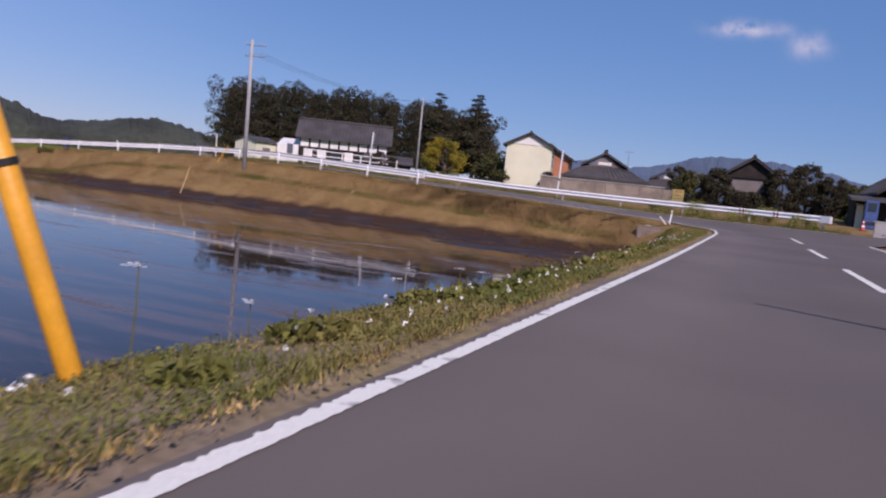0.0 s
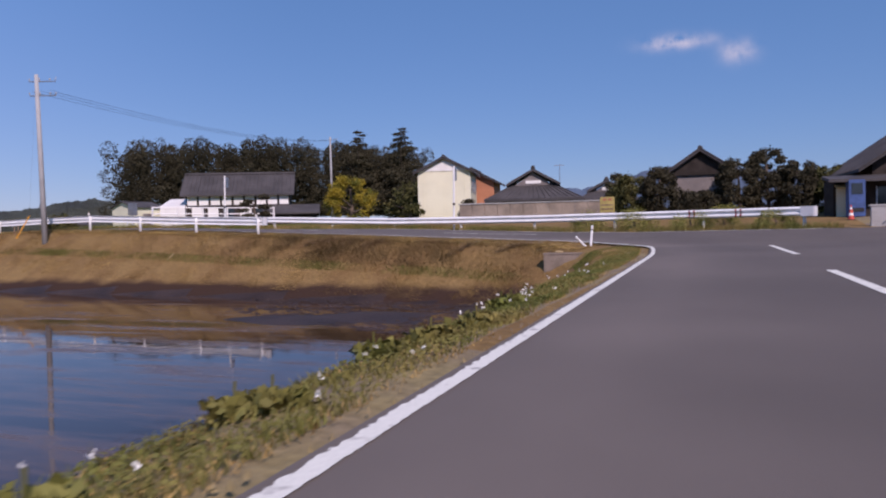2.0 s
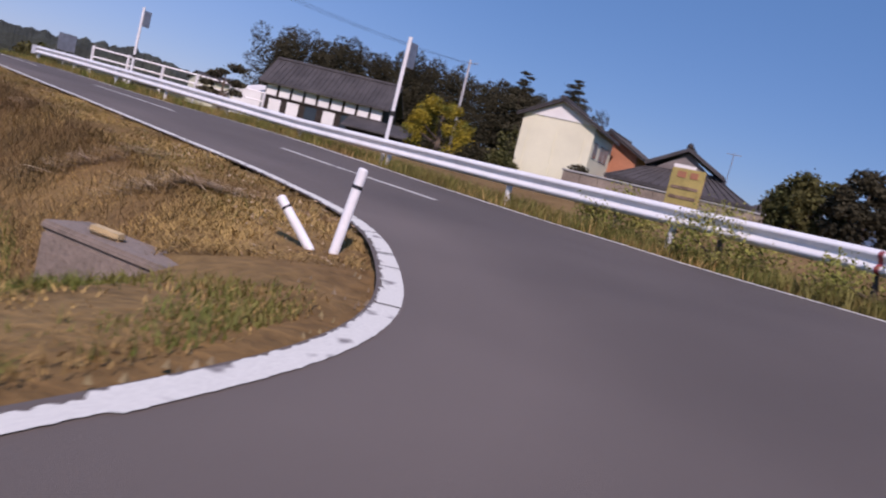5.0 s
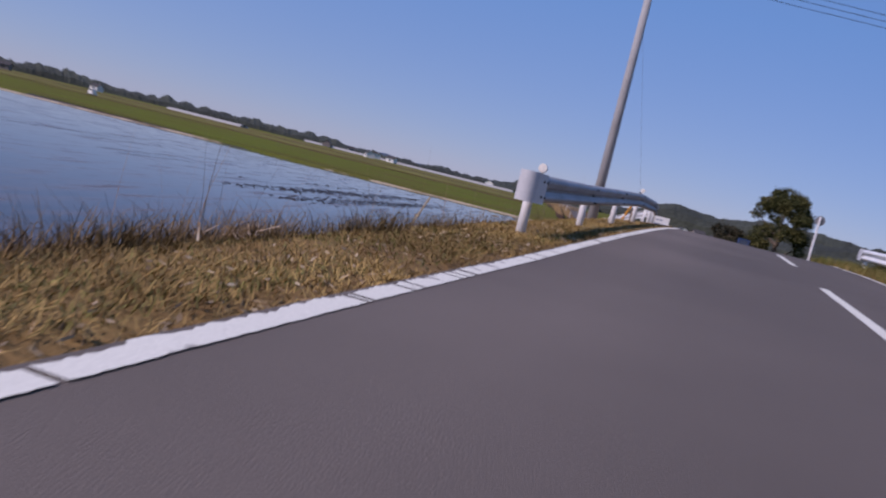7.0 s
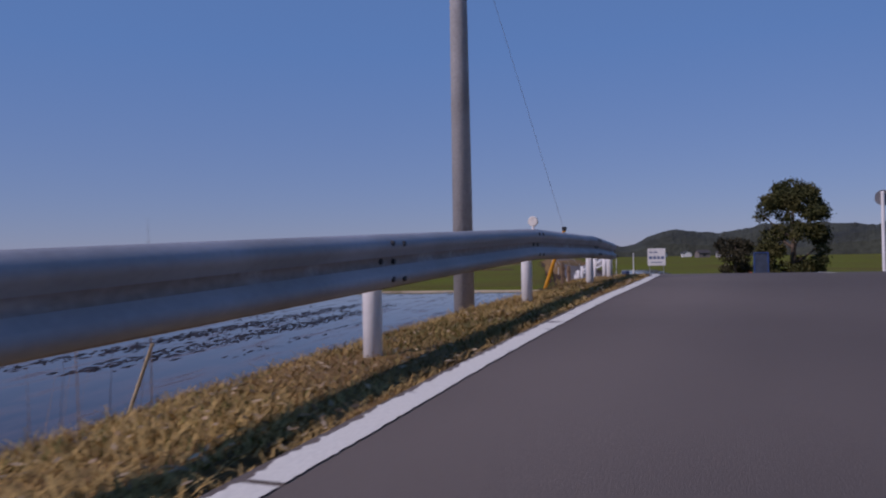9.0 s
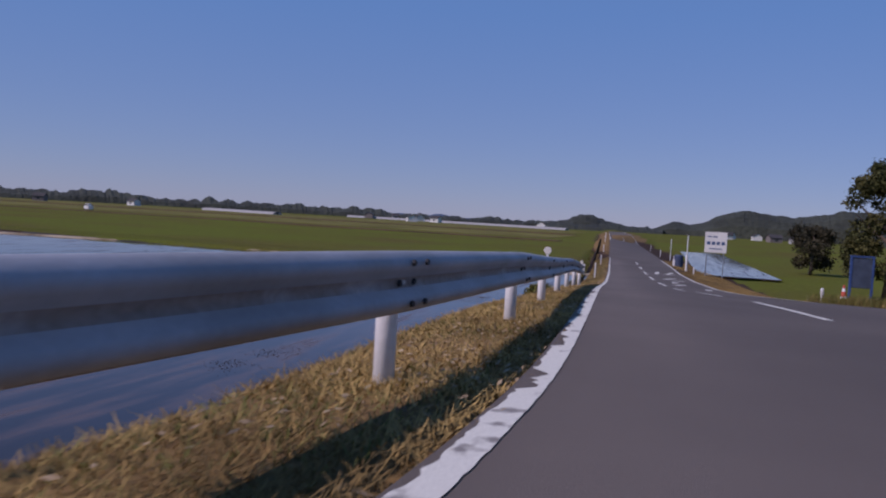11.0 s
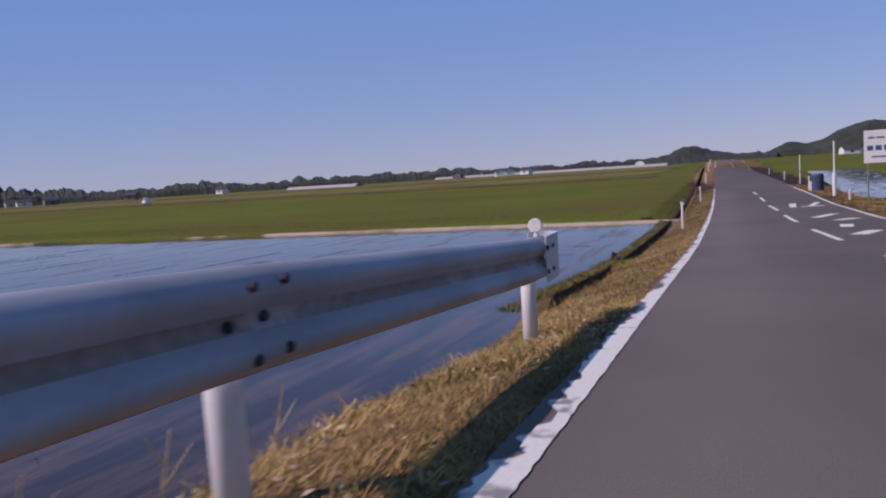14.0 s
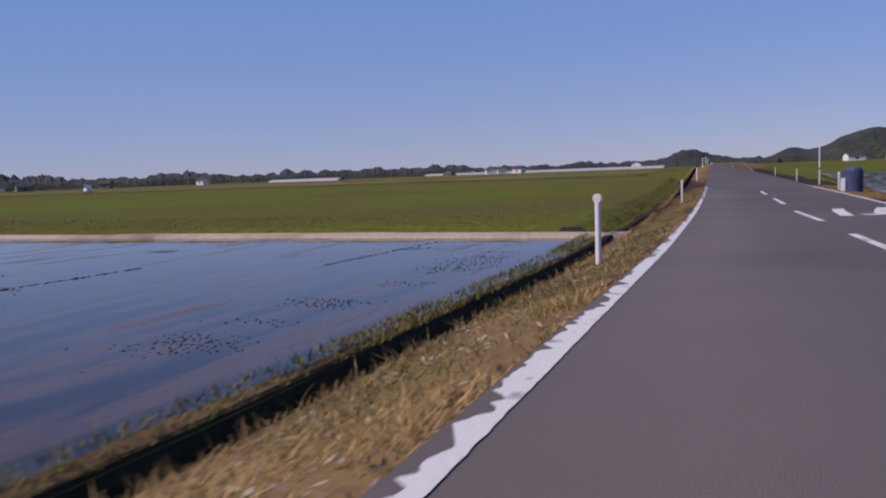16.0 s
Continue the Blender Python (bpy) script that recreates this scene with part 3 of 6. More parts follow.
def guard_rail(name, label, line, side, first, count, spacing=4.0, zf=gz, ends=(1, 1), reflectors=(), bolts=True, lead=0.35, marks=(), paint=None):
    """W-beam on round posts. side: +1 when the road lies to the right of the line's direction."""
    rail = thing(name, label, "guard rail")
    places = []
    for k in range(count):
        p, d = along(line, first + spacing * k)
        places.append((p, d, zf(*p)))
    length0, length1 = first - lead * 0.85, first + spacing * (count - 1) + lead
    hs = [first + spacing * k for k in range(count)]
    zs = [q[2] for q in places]
    stations = []
    s = length0
    while s < length1 + 0.01:
        p, d = along(line, s)
        n = (d[1] * side, -d[0] * side)
        stations.append((p[0] + n[0] * 0.085, p[1] + n[1] * 0.085, float(np.interp(s, hs, zs)) + 0.39, n[0], n[1]))
        s += 0.5
    # one sheet for each bay
    bay = 8
    for i in range(0, len(stations) - 1, bay):
        # Road side keeps the shaded paint; the back gets white for its sunlit side.
        beam = part("beam", sweep(stations[i:i + bay + 1], BEAM, caps=False), paint or RAILSHADE, rail, smooth=True)
        beam.data.materials.append(BROWNBAND)
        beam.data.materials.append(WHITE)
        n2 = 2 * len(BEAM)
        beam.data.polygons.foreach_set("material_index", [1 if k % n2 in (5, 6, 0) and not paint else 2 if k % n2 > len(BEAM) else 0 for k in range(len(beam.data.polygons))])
    for p, d, z in places:
        n = Vector((d[1] * side, -d[0] * side, 0))
        post = part("post", bm_tube([(p[0], p[1], z - 0.35), (p[0], p[1], z + 0.68), (p[0], p[1], z + 0.70)], [0.062, 0.062, 0.045], 18), WHITE, rail, smooth=False)
        post.data.polygons.foreach_set("use_smooth", [len(f.vertices) == 4 for f in post.data.polygons])
        part("bracket", bm_box((0.09, 0.09, 0.07), (p[0] + n.x * 0.045, p[1] + n.y * 0.045, z + 0.565), 0.008), WHITE, rail)
        if bolts and p not in (places[0][0], places[-1][0]):
            for h in (0.452, 0.565, 0.678):
                for q in (-0.03, 0.15) if h != 0.565 else (-0.09, 0.1):
                    off = 0.02 if h == 0.565 else 0.075
                    c = Vector((p[0] + d[0] * q, p[1] + d[1] * q, z + h)) + n * (0.085 + off)
                    part("bolt", bm_bolt(c, n), DARKBOLT, rail)
    for k, (s, sign) in enumerate(((length0, -1), (length1, 1))):
        if ends[k]:
            p, d = along(line, s)
            z = float(np.interp(s, hs, zs)) + 0.38
            n = Vector((d[1] * side, -d[0] * side, 0))
            dd = Vector((d[0], d[1], 0)) * sign
            base = Vector((p[0], p[1], z)) + n * 0.085
            turn = []
            for q in np.linspace(-0.38, 0.02, 4):
                c = base + dd * q + n * 0.088
                turn.append((c.x, c.y, c.z, n.x, n.y))
            for a in np.linspace(0, math.pi, 21)[1:]:
                o = n * math.cos(a) + dd * math.sin(a)
                c = base + dd * 0.06 + n * (0.088 - 0.13) + o * 0.13
                turn.append((c.x, c.y, c.z, o.x, o.y))
            part("end_cap", sweep(turn, [(0, 0.0), (0, 0.37)], 0.01), CAPW, rail, "rounded white end sleeve", smooth=False)
            for q, h in () if not bolts else ((-0.36, 0.09), (-0.16, 0.09), (-0.36, 0.28), (-0.16, 0.28)):
                part("bolt", bm_bolt(base + dd * q + n * 0.088 + Vector((0, 0, h)), n), DARKBOLT, rail)
    for k in reflectors:
        p, d, z = places[k]
        n = Vector((d[1] * side, -d[0] * side, 0))
        c = Vector((p[0] + d[0] * 0.15, p[1] + d[1] * 0.15, z + 0.83)) + n * 0.05
        ax = Vector((d[0], d[1], 0))
        refl = part("reflector", bm_tube([c - ax * 0.022, c - ax * 0.018, c + ax * 0.018, c + ax * 0.022], [0.052, 0.058, 0.058, 0.052], 20), REFLECT, rail, "round pale reflector disc")
        part("stem", bm_tube([(c.x, c.y, z + 0.68), (c.x, c.y, z + 0.79)], 0.018, 8), WHITE, refl)
    for s0 in marks:
        p, d = along(line, s0)
        n = (d[1] * side, -d[0] * side)
        z = float(np.interp(s0, hs, zs)) + 0.39
        for first_ in (0.0, 0.2):
            st = []
            for q in (first_, first_ + 0.07):
                p2, d2 = along(line, s0 + q)
                st.append((p2[0] + n[0] * 0.091, p2[1] + n[1] * 0.091, z, n[0], n[1]))
            part("red_mark", sweep(st, BEAM[1:12], 0.004), OLDRED, rail, "faded dark red band")
    return rail


NEAR_LINE = [(-20.55, 42.8), (-24.48, 43.42), (-28.45, 44.04), (-32.43, 44.68), (-36.4, 45.35), (-40.35, 45.72), (-44.34, 45.66), (-48.32, 45.39), (-52.31, 45.12), (-56.3, 44.85), (-60.28, 44.6), (-64.28, 44.36), (-66, 44.26)]
POST_X = [-66, -64.28, -60.28, -56.3, -52.31, -48.32, -44.34, -40.35, -36.4, -32.43, -28.45, -24.48, -20.55]
POST_Z = [-.36, -.23, .08, .32, .49, .67, .87, .99, 1.05, 1.06, .91, .75, .62]
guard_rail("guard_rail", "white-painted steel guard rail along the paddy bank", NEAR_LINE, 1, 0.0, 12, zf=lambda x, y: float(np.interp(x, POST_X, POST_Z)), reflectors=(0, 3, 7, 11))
# Outer rail takes the brighter, sunlit copy of the rail paint.
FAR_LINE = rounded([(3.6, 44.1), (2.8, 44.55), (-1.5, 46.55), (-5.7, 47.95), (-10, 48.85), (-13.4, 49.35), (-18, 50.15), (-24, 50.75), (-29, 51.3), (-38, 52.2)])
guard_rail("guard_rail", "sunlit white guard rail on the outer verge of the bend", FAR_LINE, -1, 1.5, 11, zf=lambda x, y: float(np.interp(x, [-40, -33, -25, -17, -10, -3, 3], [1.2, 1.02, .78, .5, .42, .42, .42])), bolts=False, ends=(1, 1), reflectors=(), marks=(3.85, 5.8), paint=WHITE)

# ------------------------------------------------------------ ditch beside the low road
def lofted(name, line, section, mat, label, zf, category="ditch", kind="structure", taper=0.0):
    """A cross-section of (distance to the left, height) carried along a line."""
    pts = dense(line, 1.2)
    verts, n = [], len(section)
    for i, p in enumerate(pts):
        a, b = pts[max(i - 1, 0)], pts[min(i + 1, len(pts) - 1)]
        k = math.dist(a, b)
        lx, ly = -(b[1] - a[1]) / k, (b[0] - a[0]) / k
        z = zf(*p)
        f = min(1.0, math.dist(p, pts[0]) / taper) if taper else 1.0
        for d, h in ((1.38 + (d - 1.38) * f, -0.5 + (h + 0.5) * f - 0.25 * (1 - f)) for d, h in section):
            verts.append((p[0] + lx * d, p[1] + ly * d, z + h + random.uniform(-0.012, 0.012)))
    faces = [(n * i + k, n * i + k + 1, n * i + n + k + 1, n * i + n + k) for i in range(len(pts) - 1) for k in range(n - 1)]
    return tagged(new(name, mesh_from(name, verts, faces, mat)), label, category, kind=kind)


# Walls nearly black: the shadow inside the ditch is put into their colour.
DITCH = material("shaded_ditch_wall", (0.045, 0.036, 0.028), 0.95, 0.3, 1.5, 14, 0.6, spec=0.1, second=(0.032, 0.034, 0.018), patch=0.5)
LOW = [p for p in LEFT_S if -65.4 > p[0] > -200]
lofted("ditch", LOW, [(1.31, -0.39), (1.35, -0.44), (1.40, -0.85), (1.60, -0.85), (1.64, -0.43), (1.68, -0.35)], DITCH, "concrete drainage ditch between verge and paddy, shade in its dark colour", rz, taper=2.6)
lofted("field_ridge", LOW, [(1.66, -0.38), (1.71, -0.34), (1.86, -0.34), (2.06, -0.52), (2.65, -1.25)], DRYSOIL, "narrow earth ridge of the flooded field", rz, "ridge", taper=2.6)
lofted("verge_edge", LOW, [(0.55, -0.19), (0.9, -0.27), (1.33, -0.38), (1.36, -0.47)], DRYSOIL, "earth lip of the verge above the ditch", rz, "verge")
ridge_line = [(-96.4, 42.0), (-96.2, 20), (-95.5, 0), (-93.2, -14), (-91.5, -33)]
BUND = material("pale_earth_ridge", (0.44, 0.36, 0.25), 0.95, 0.25, 0.35, 10, 0.5, second=(0.16, 0.12, 0.06), patch=0.6)
lofted("field_ridge", ridge_line, [(-0.7, 0.02), (-0.3, 0.10), (0.0, 0.12), (0.25, 0.11), (0.5, 0.05), (0.8, -0.2)], BUND, "pale earth ridge closing the flooded field", lambda x, y: WATER_Z, "ridge")

PLOUGHED = material("ploughed_earth", (0.12, 0.075, 0.045), 0.95, 0.25, 0.08, 2, 0.6, spec=0.05, size=0.2)
PALE = material("pale_stubble", (0.16, 0.15, 0.045), 0.95, 0.2, 0.05, 2, 0.5, spec=0.05, size=0.2)


def field(x0, x1, y0, y1, z, mat, label):
    """A flat far field: a thin slab of earth."""
    bm = bm_box((x1 - x0, y1 - y0, 0.5), ((x0 + x1) / 2, (y0 + y1) / 2, z - 0.25))
    return tagged(part("field", bm, mat), label, "field", kind="structure")


field(-206, -196, -170, 26, -1.52, PLOUGHED, "ploughed brown field beyond the green one")
field(-300, -222, -260, 20, -1.53, PALE, "pale stubble field on the plain")
field(-330, -306, -300, 16, -1.5, PLOUGHED, "ploughed brown field far out on the plain")
field(-480, -345, -420, 8, -1.54, PALE, "pale field far out on the plain")
water2 = tagged(part("water", bm_box((80, 7.2, 0.1), (-151, 54.2, -2.05)), WATER), "flooded paddy beyond the road sign", "water", kind="structure")
water2.matrix_world = Matrix.Translation((0, 0, 0.04))


# ------------------------------------------------------------ road furniture
def leaning_marker(at, top, r, label):
    post = thing("marker_post", label, "marker post")
    part("tube", bm_tube([at, top], r, 14), WHITE, post)
    a, b = Vector(at), Vector(top)
    part("band", bm_tube([a.lerp(b, 0.84), a.lerp(b, 0.87)], r * 1.05, 14), DARKBOLT, post, "dark band near the top")
    part("cap", bm_tube([b, b + (b - a).normalized() * 0.015], [r, r * 0.6], 14), WHITE, post)
    return post


leaning_marker((-4.81, 39.2, -0.3), (-4.74, 39.29, 0.65), 0.04, "white plastic marker post on the corner, slightly tilted")
leaning_marker((-4.86, 39.18, -0.16), (-5.25, 39.0, 0.29), 0.038, "white marker post knocked over against its neighbour")


def delineator(x, y, side=1, h=0.9, face=(1, 0.07)):
    z = gz(x, y)
    d = thing("delineator", "slim white delineator post with a round reflector", "delineator", (x, y, z), group="delineators on the verge")
    part("tube", bm_tube([(0, 0, -0.2), (0, 0, h)], 0.042, 14), WHITE, d)
    refl = part("reflector", bm_tube([(-0.03, 0, h + 0.05), (-0.02, 0, h + 0.05), (0.02, 0, h + 0.05), (0.03, 0, h + 0.05)], [0.055, 0.068, 0.068, 0.055], 18), REFLECT, d, "round pale reflector disc")
    return d


for x in (-87.56, -112, -137, -163, -190, -220):
    y = float(np.interp(x, [q[0] for q in LEFT_S[::-1]], [q[1] for q in LEFT_S[::-1]])) - 0.75
    delineator(x, y)
for x in (-124, -150, -178):
    y = float(np.interp(x, [q[0] for q in RIGHT_S[::-1] if q[0] < -66], [q[1] for q in RIGHT_S[::-1] if q[0] < -66])) + 0.8
    delineator(x, y)


def snow_pole(x, y, h, label, board=True, lean=(0, 0), up=0.0):
    """A tall white verge pole, some with a slatted board at the top."""
    z = gz(x, y)
    p = thing("verge_pole", label, "pole", (x, y, z), group="white verge poles")
    top = Vector((lean[0], lean[1], h))
    part("tube", bm_tube([(0, 0, -0.3), top * 0.5, top], 0.05, 14), WHITE, p)
    part("collar", bm_tube([top * 0.4, top * 0.4 + Vector((0, 0, 0.12))], 0.065, 14), BLACK, p, "black collar")
    if board:
        b = part("board", bm_box((0.03, 0.3, 0.62), top + Vector((0.0, 0.2, -0.42)), 0.01), STEEL, p, "narrow grey board on the pole")
        for k in range(3):
            part("slat", bm_box((0.05, 0.31, 0.03), top + Vector((0.0, 0.2, -0.22 - 0.2 * k))), STEEL, b)
    return p


snow_pole(-13.5, 49.62, 3.3, "tall white verge pole leaning behind the guard rail", True, (0.12, -0.1))
snow_pole(-29.2, 51.98, 3.3, "tall white verge pole with a slatted board", True, (0.1, 0.0))
sleeved = snow_pole(-110.65, 49.45, 3.4, "white pole with a pale sleeve on the verge", False)
part("sleeve", bm_tube([(0, 0, 0.05), (0, 0, 0.1), (0, 0, 1.45), (0, 0, 1.5)], [0.09, 0.11, 0.11, 0.09], 16), PLASTER, sleeved, "thick pale sleeve")
snow_pole(-140, 48.3, 2.8, "white pole on the verge far along the road", False)

# board at the rail's end
bd = thing("notice_board", "grey rectangular board seen from behind at the rail's end", "sign", (-38.0, 53.8, gz(-38.0, 53.8)))
part("post", bm_tube([(0, 0, -0.3), (0, 0, 1.7)], 0.035, 10), STEEL, bd)
part("panel", bm_box((0.03, 0.8, 0.75), (0.04, 0, 1.45), 0.012), GLASS, bd)
part("rim", bm_box((0.02, 0.86, 0.81), (0.062, 0, 1.45), 0.012), STEEL, bd)

# convex mirror
mx, my = -44.6, 52.5
mz = gz(-44.6, 52.5)
mir = thing("traffic_mirror", "round convex traffic mirror on a white steel post", "mirror", (mx, my, mz))
MH = 1.98
part("post", bm_tube([(0, 0, -0.3), (0, 0, MH + 0.14), (0, 0, MH + 0.16)], [0.045, 0.045, 0.03], 14), WHITE, mir)
hood = part("hood", bm_tube([(-0.1, 0.03, MH), (-0.07, 0.03, MH), (-0.05, 0.03, MH)], [0.16, 0.19, 0.2], 28), material("hood_grey", (0.20, 0.20, 0.21), 0.5, 0.1, 5, 30, 0.1), mir, "grey mirror back")
bmm = bmesh.new()
bmesh.ops.create_uvsphere(bmm, u_segments=24, v_segments=10, radius=0.19)
bmesh.ops.scale(bmm, vec=(0.16, 1, 1), verts=bmm.verts)
bmesh.ops.translate(bmm, vec=(-0.1, 0.03, MH), verts=bmm.verts)
MIRROR = material("mirror_face", (0.85, 0.86, 0.88), 0.03, 0.01, 5, 20, 0, metal=1.0)
part("mirror_face", bmm, MIRROR, hood, "mirrored face", smooth=True)


# sign with two legs; its writing cannot be read
sg = thing("sign_board", "white notice board with dark blue lines on two posts", "sign", (-108.25, 51.75, gz(-108.25, 51.75)), 0)
g0 = 2.05 - gz(-108.25, 51.75)
part("panel", bm_box((0.05, 1.86, 1.85), (0, 0, g0 - 0.925), 0.012), PLASTER, sg)
for y in (-0.72, 0.72):
    part("post", bm_tube([(-0.06, y, -0.4), (-0.06, y, g0 - 0.1)], 0.04, 12), STEEL, sg)
INK = material("sign_ink", (0.05, 0.10, 0.22), 0.6, 0.1, 5, 30, 0)
for y, z, w, h in ((-0.55, 0.42, 0.34, 0.1), (-0.1, 0.42, 0.4, 0.1), (-0.62, 1.0, 0.3, 0.28), (-0.2, 1.0, 0.3, 0.28), (0.2, 1.0, 0.26, 0.28), (0.62, 1.0, 0.28, 0.28), (0.0, 1.5, 1.1, 0.08)):
    part("bar", bm_box((0.012, w, h), (0.029, y, g0 - z)), INK, sg)


def traffic_cone(x, y, z, label):
    c = thing("traffic_cone", label, "traffic cone", (x, y, z), group="traffic cones")
    part("base", bm_box((0.38, 0.38, 0.04), (0, 0, 0.02), 0.01), BLACK, c)
    hs, rs = [0.04, 0.22, 0.34, 0.5, 0.6, 0.7], [0.15, 0.115, 0.09, 0.06, 0.042, 0.025]
    for i in range(5):
        part("band", bm_tube([(0, 0, hs[i]), (0, 0, hs[i + 1])], [rs[i], rs[i + 1]], 18), (RED, WHITE, RED, WHITE, RED)[i], c)
    return c


traffic_cone(-62.8, 52.75, gz(-62.8, 52.75), "red and white traffic cone on the verge")
ba = thing("barrier_board", "blue steel frame barrier with a dark panel", "barrier", (-63.4, 53.35, gz(-63.4, 53.35)), 8)
for y in (-0.33, 0.33):
    part("leg", bm_box((0.07, 0.07, 1.75), (0, y, 0.8), 0.01), BLUE, ba)
part("panel", bm_box((0.04, 0.62, 0.95), (0.0, 0, 1.15), 0.015), material("panel_slate", (0.07, 0.09, 0.13), 0.5, 0.15, 3, 25, 0.1), ba)
part("top_rail", bm_box((0.07, 0.74, 0.07), (0, 0, 1.68), 0.01), BLUE, ba)
part("foot", bm_box((0.5, 0.12, 0.12), (0.1, -0.2, 0.06), 0.02), CONCRETE, ba)
for x, y, h in ((-64.5, 52.45, 0.55), (-107.2, 50.0, 0.6)):
    mk = thing("marker_post", "short white marker post on the verge", "marker post", (x, y, gz(x, y)))
    part("tube", bm_tube([(0, 0, -0.2), (0, 0, h)], 0.055, 12), WHITE, mk)
    part("cap", bm_tube([(0, 0, h), (0, 0, h + 0.03)], [0.055, 0.03], 12), WHITE, mk)
bx = thing("storage_bin", "dark blue bin with a pale end on the verge", "bin", (-121, 48.95, gz(-121, 48.95)))
part("body", bm_tube([(0, 0, -0.05), (0, 0, 0.05), (0, 0, 1.15), (0, 0, 1.28)], [0.42, 0.46, 0.46, 0.36], 20), material("bin_blue", (0.05, 0.07, 0.13), 0.6, 0.15, 3, 20, 0.1), bx)
part("side_panel", bm_box((0.06, 0.22, 0.7), (0.3, -0.48, 0.4), 0.01), PLASTER, bx)


# ------------------------------------------------------------ utility poles and wires
def utility_pole(x, y, top, label, arms=2, turn=0.0, r=(0.155, 0.10), lean=(0.0, 0.0)):
    z = gz(x, y)
    p = thing("utility_pole", label, "utility pole", (x, y, z), turn)
    h = top - z
    part("shaft", bm_tube([(0, 0, -0.8), (lean[0] * 0.5, lean[1] * 0.5, h * 0.5), (lean[0], lean[1], h)], [r[0], (r[0] + r[1]) / 2, r[1]], 20), CONCRETE, p, smooth=True)
    for k in range(arms):
        zz = h - 0.35 - 0.75 * k
        arm = part("crossarm", bm_box((1.4, 0.06, 0.06), (lean[0] + 0.25, lean[1] + 0.12, zz), 0.01), STEEL, p)
        for q in (-0.45, 0.1, 0.65, 0.95):
            part("insulator", bm_tube([(lean[0] + q, lean[1] + 0.12, zz + 0.04), (lean[0] + q, lean[1] + 0.12, zz + 0.1), (lean[0] + q, lean[1] + 0.12, zz + 0.19)], [0.02, 0.035, 0.02], 8), CONCRETE, arm)
    return p


def wire(a, b, sag, r=0.009):
    pts = [Vector(a).lerp(Vector(b), t) - Vector((0, 0, sag * 4 * t * (1 - t))) for t in np.linspace(0, 1, 15)]
    return tagged(part("wire", bm_tube(pts, r, 5), BLACK), "black overhead wire between utility poles", "wire", group="overhead wires")


utility_pole(-34.45, 43.6, 9.3, "grey concrete utility pole on the paddy bank", 2, 20, lean=(-0.12, 0.0))
utility_pole(5.9, 46.3, 10.5, "grey concrete utility pole by the side road", 2, 10)
utility_pole(-48.7, 100.7, 12.6, "slim grey utility pole before the wood", 1, 0)
for q in (-0.5, 0.1, 0.65):
    wire((-34.3 + q, 43.5, 8.4), (-48.6 + q, 100.8, 12.2), 0.9)

# guy-wire guards
gy_ = thing("guy_guard", "orange-yellow plastic guard on a slanting guy wire", "guy wire", (0, 0, 0))
a0, a1 = Vector((-2.96, 2.60, -0.24)), Vector((-3.33, 2.06, 1.75))
part("guard", bm_tube([a0, a0.lerp(a1, 0.02), a1], [0.05, 0.06, 0.05], 16), YELLOW, gy_, smooth=True)
part("band", bm_tube([a0.lerp(a1, 0.5), a0.lerp(a1, 0.515)], 0.061, 16), BLACK, gy_)
part("cable", bm_tube([a1, a1 + (a1 - a0) * 2.2], 0.008, 6), STEEL, gy_)
g2 = thing("guy_guard", "ochre guard on the guy wire of the utility pole", "guy wire", (0, 0, 0))
a0, a1 = Vector((-37.6, 44.4, gz(-37.6, 44.4) - 0.1)), Vector((-37.02, 44.92, 1.92))
part("guard", bm_tube([a0, a1], [0.035, 0.03], 12), YELLOW, g2)
part("band", bm_tube([a1, a1 + Vector((0.01, 0.0, 0.06))], 0.04, 12), BLACK, g2)
part("cable", bm_tube([a1, (-34.6, 43.4, 7.6)], 0.003, 6), STEEL, g2)

for x, y, h, lx, ly in ((-37.83, 44.84, 0.5, 0.0, 0.02), (-38.23, 44.94, 0.38, 0.0, 0.0)):
    st = thing("stake", "weathered grey wooden stake behind the guard rail", "stake", (x, y, gz(x, y)), group="wooden stakes")
    part("shaft", bm_box((0.055, 0.055, h + 0.3), (lx * 0.3, ly * 0.3, h / 2 - 0.15), 0.008, (lx * 40, -ly * 40, 20)), TIMBER, st)
    part("notch", bm_box((0.08, 0.08, 0.03), (lx * 0.5, ly * 0.5, h * 0.75), 0.006, (0, 0, 20)), TIMBER, st)
for base, top in (((-34.73, 37.85, -1.5), (-34.7, 38.53, 0.21)), ((-24.5, 40.6, -0.9), (-24.1, 41.3, -0.2)), ((-13.8, 40.4, -0.6), (-12.6, 41.2, 0.0))):
    st = thing("bamboo_stake", "pale bamboo stake leaning on the dry bank", "stake", (0, 0, 0), group="bamboo stakes")
    part("cane", bm_tube([base, Vector(base).lerp(Vector(top), 0.5), top], [0.03, 0.03, 0.026], 10), BAMBOO, st)
    part("node", bm_tube([Vector(base).lerp(Vector(top), 0.6), Vector(base).lerp(Vector(top), 0.62)], 0.035, 10), BAMBOO, st)

OLDCON = material("old_concrete", (0.25, 0.20, 0.16), 0.95, 0.2, 2.0, 25, 0.4, second=(0.16, 0.13, 0.10), patch=0.5)
# Added out of view only to cast the thin shadow across the road.
lp = thing("shadow_pole", "unseen leaning timber pole added to cast a shadow on the road", "pole")
part("shaft", bm_tube([(5.1, 5.5, -0.4), (3.9, 5.13, 1.98), (2.74, 4.77, 3.97)], [0.06, 0.055, 0.03], 12), TIMBER, lp)
part("collar", bm_tube([(5.0, 5.47, -0.2), (4.96, 5.46, -0.14)], 0.075, 12), DARKBOLT, lp)

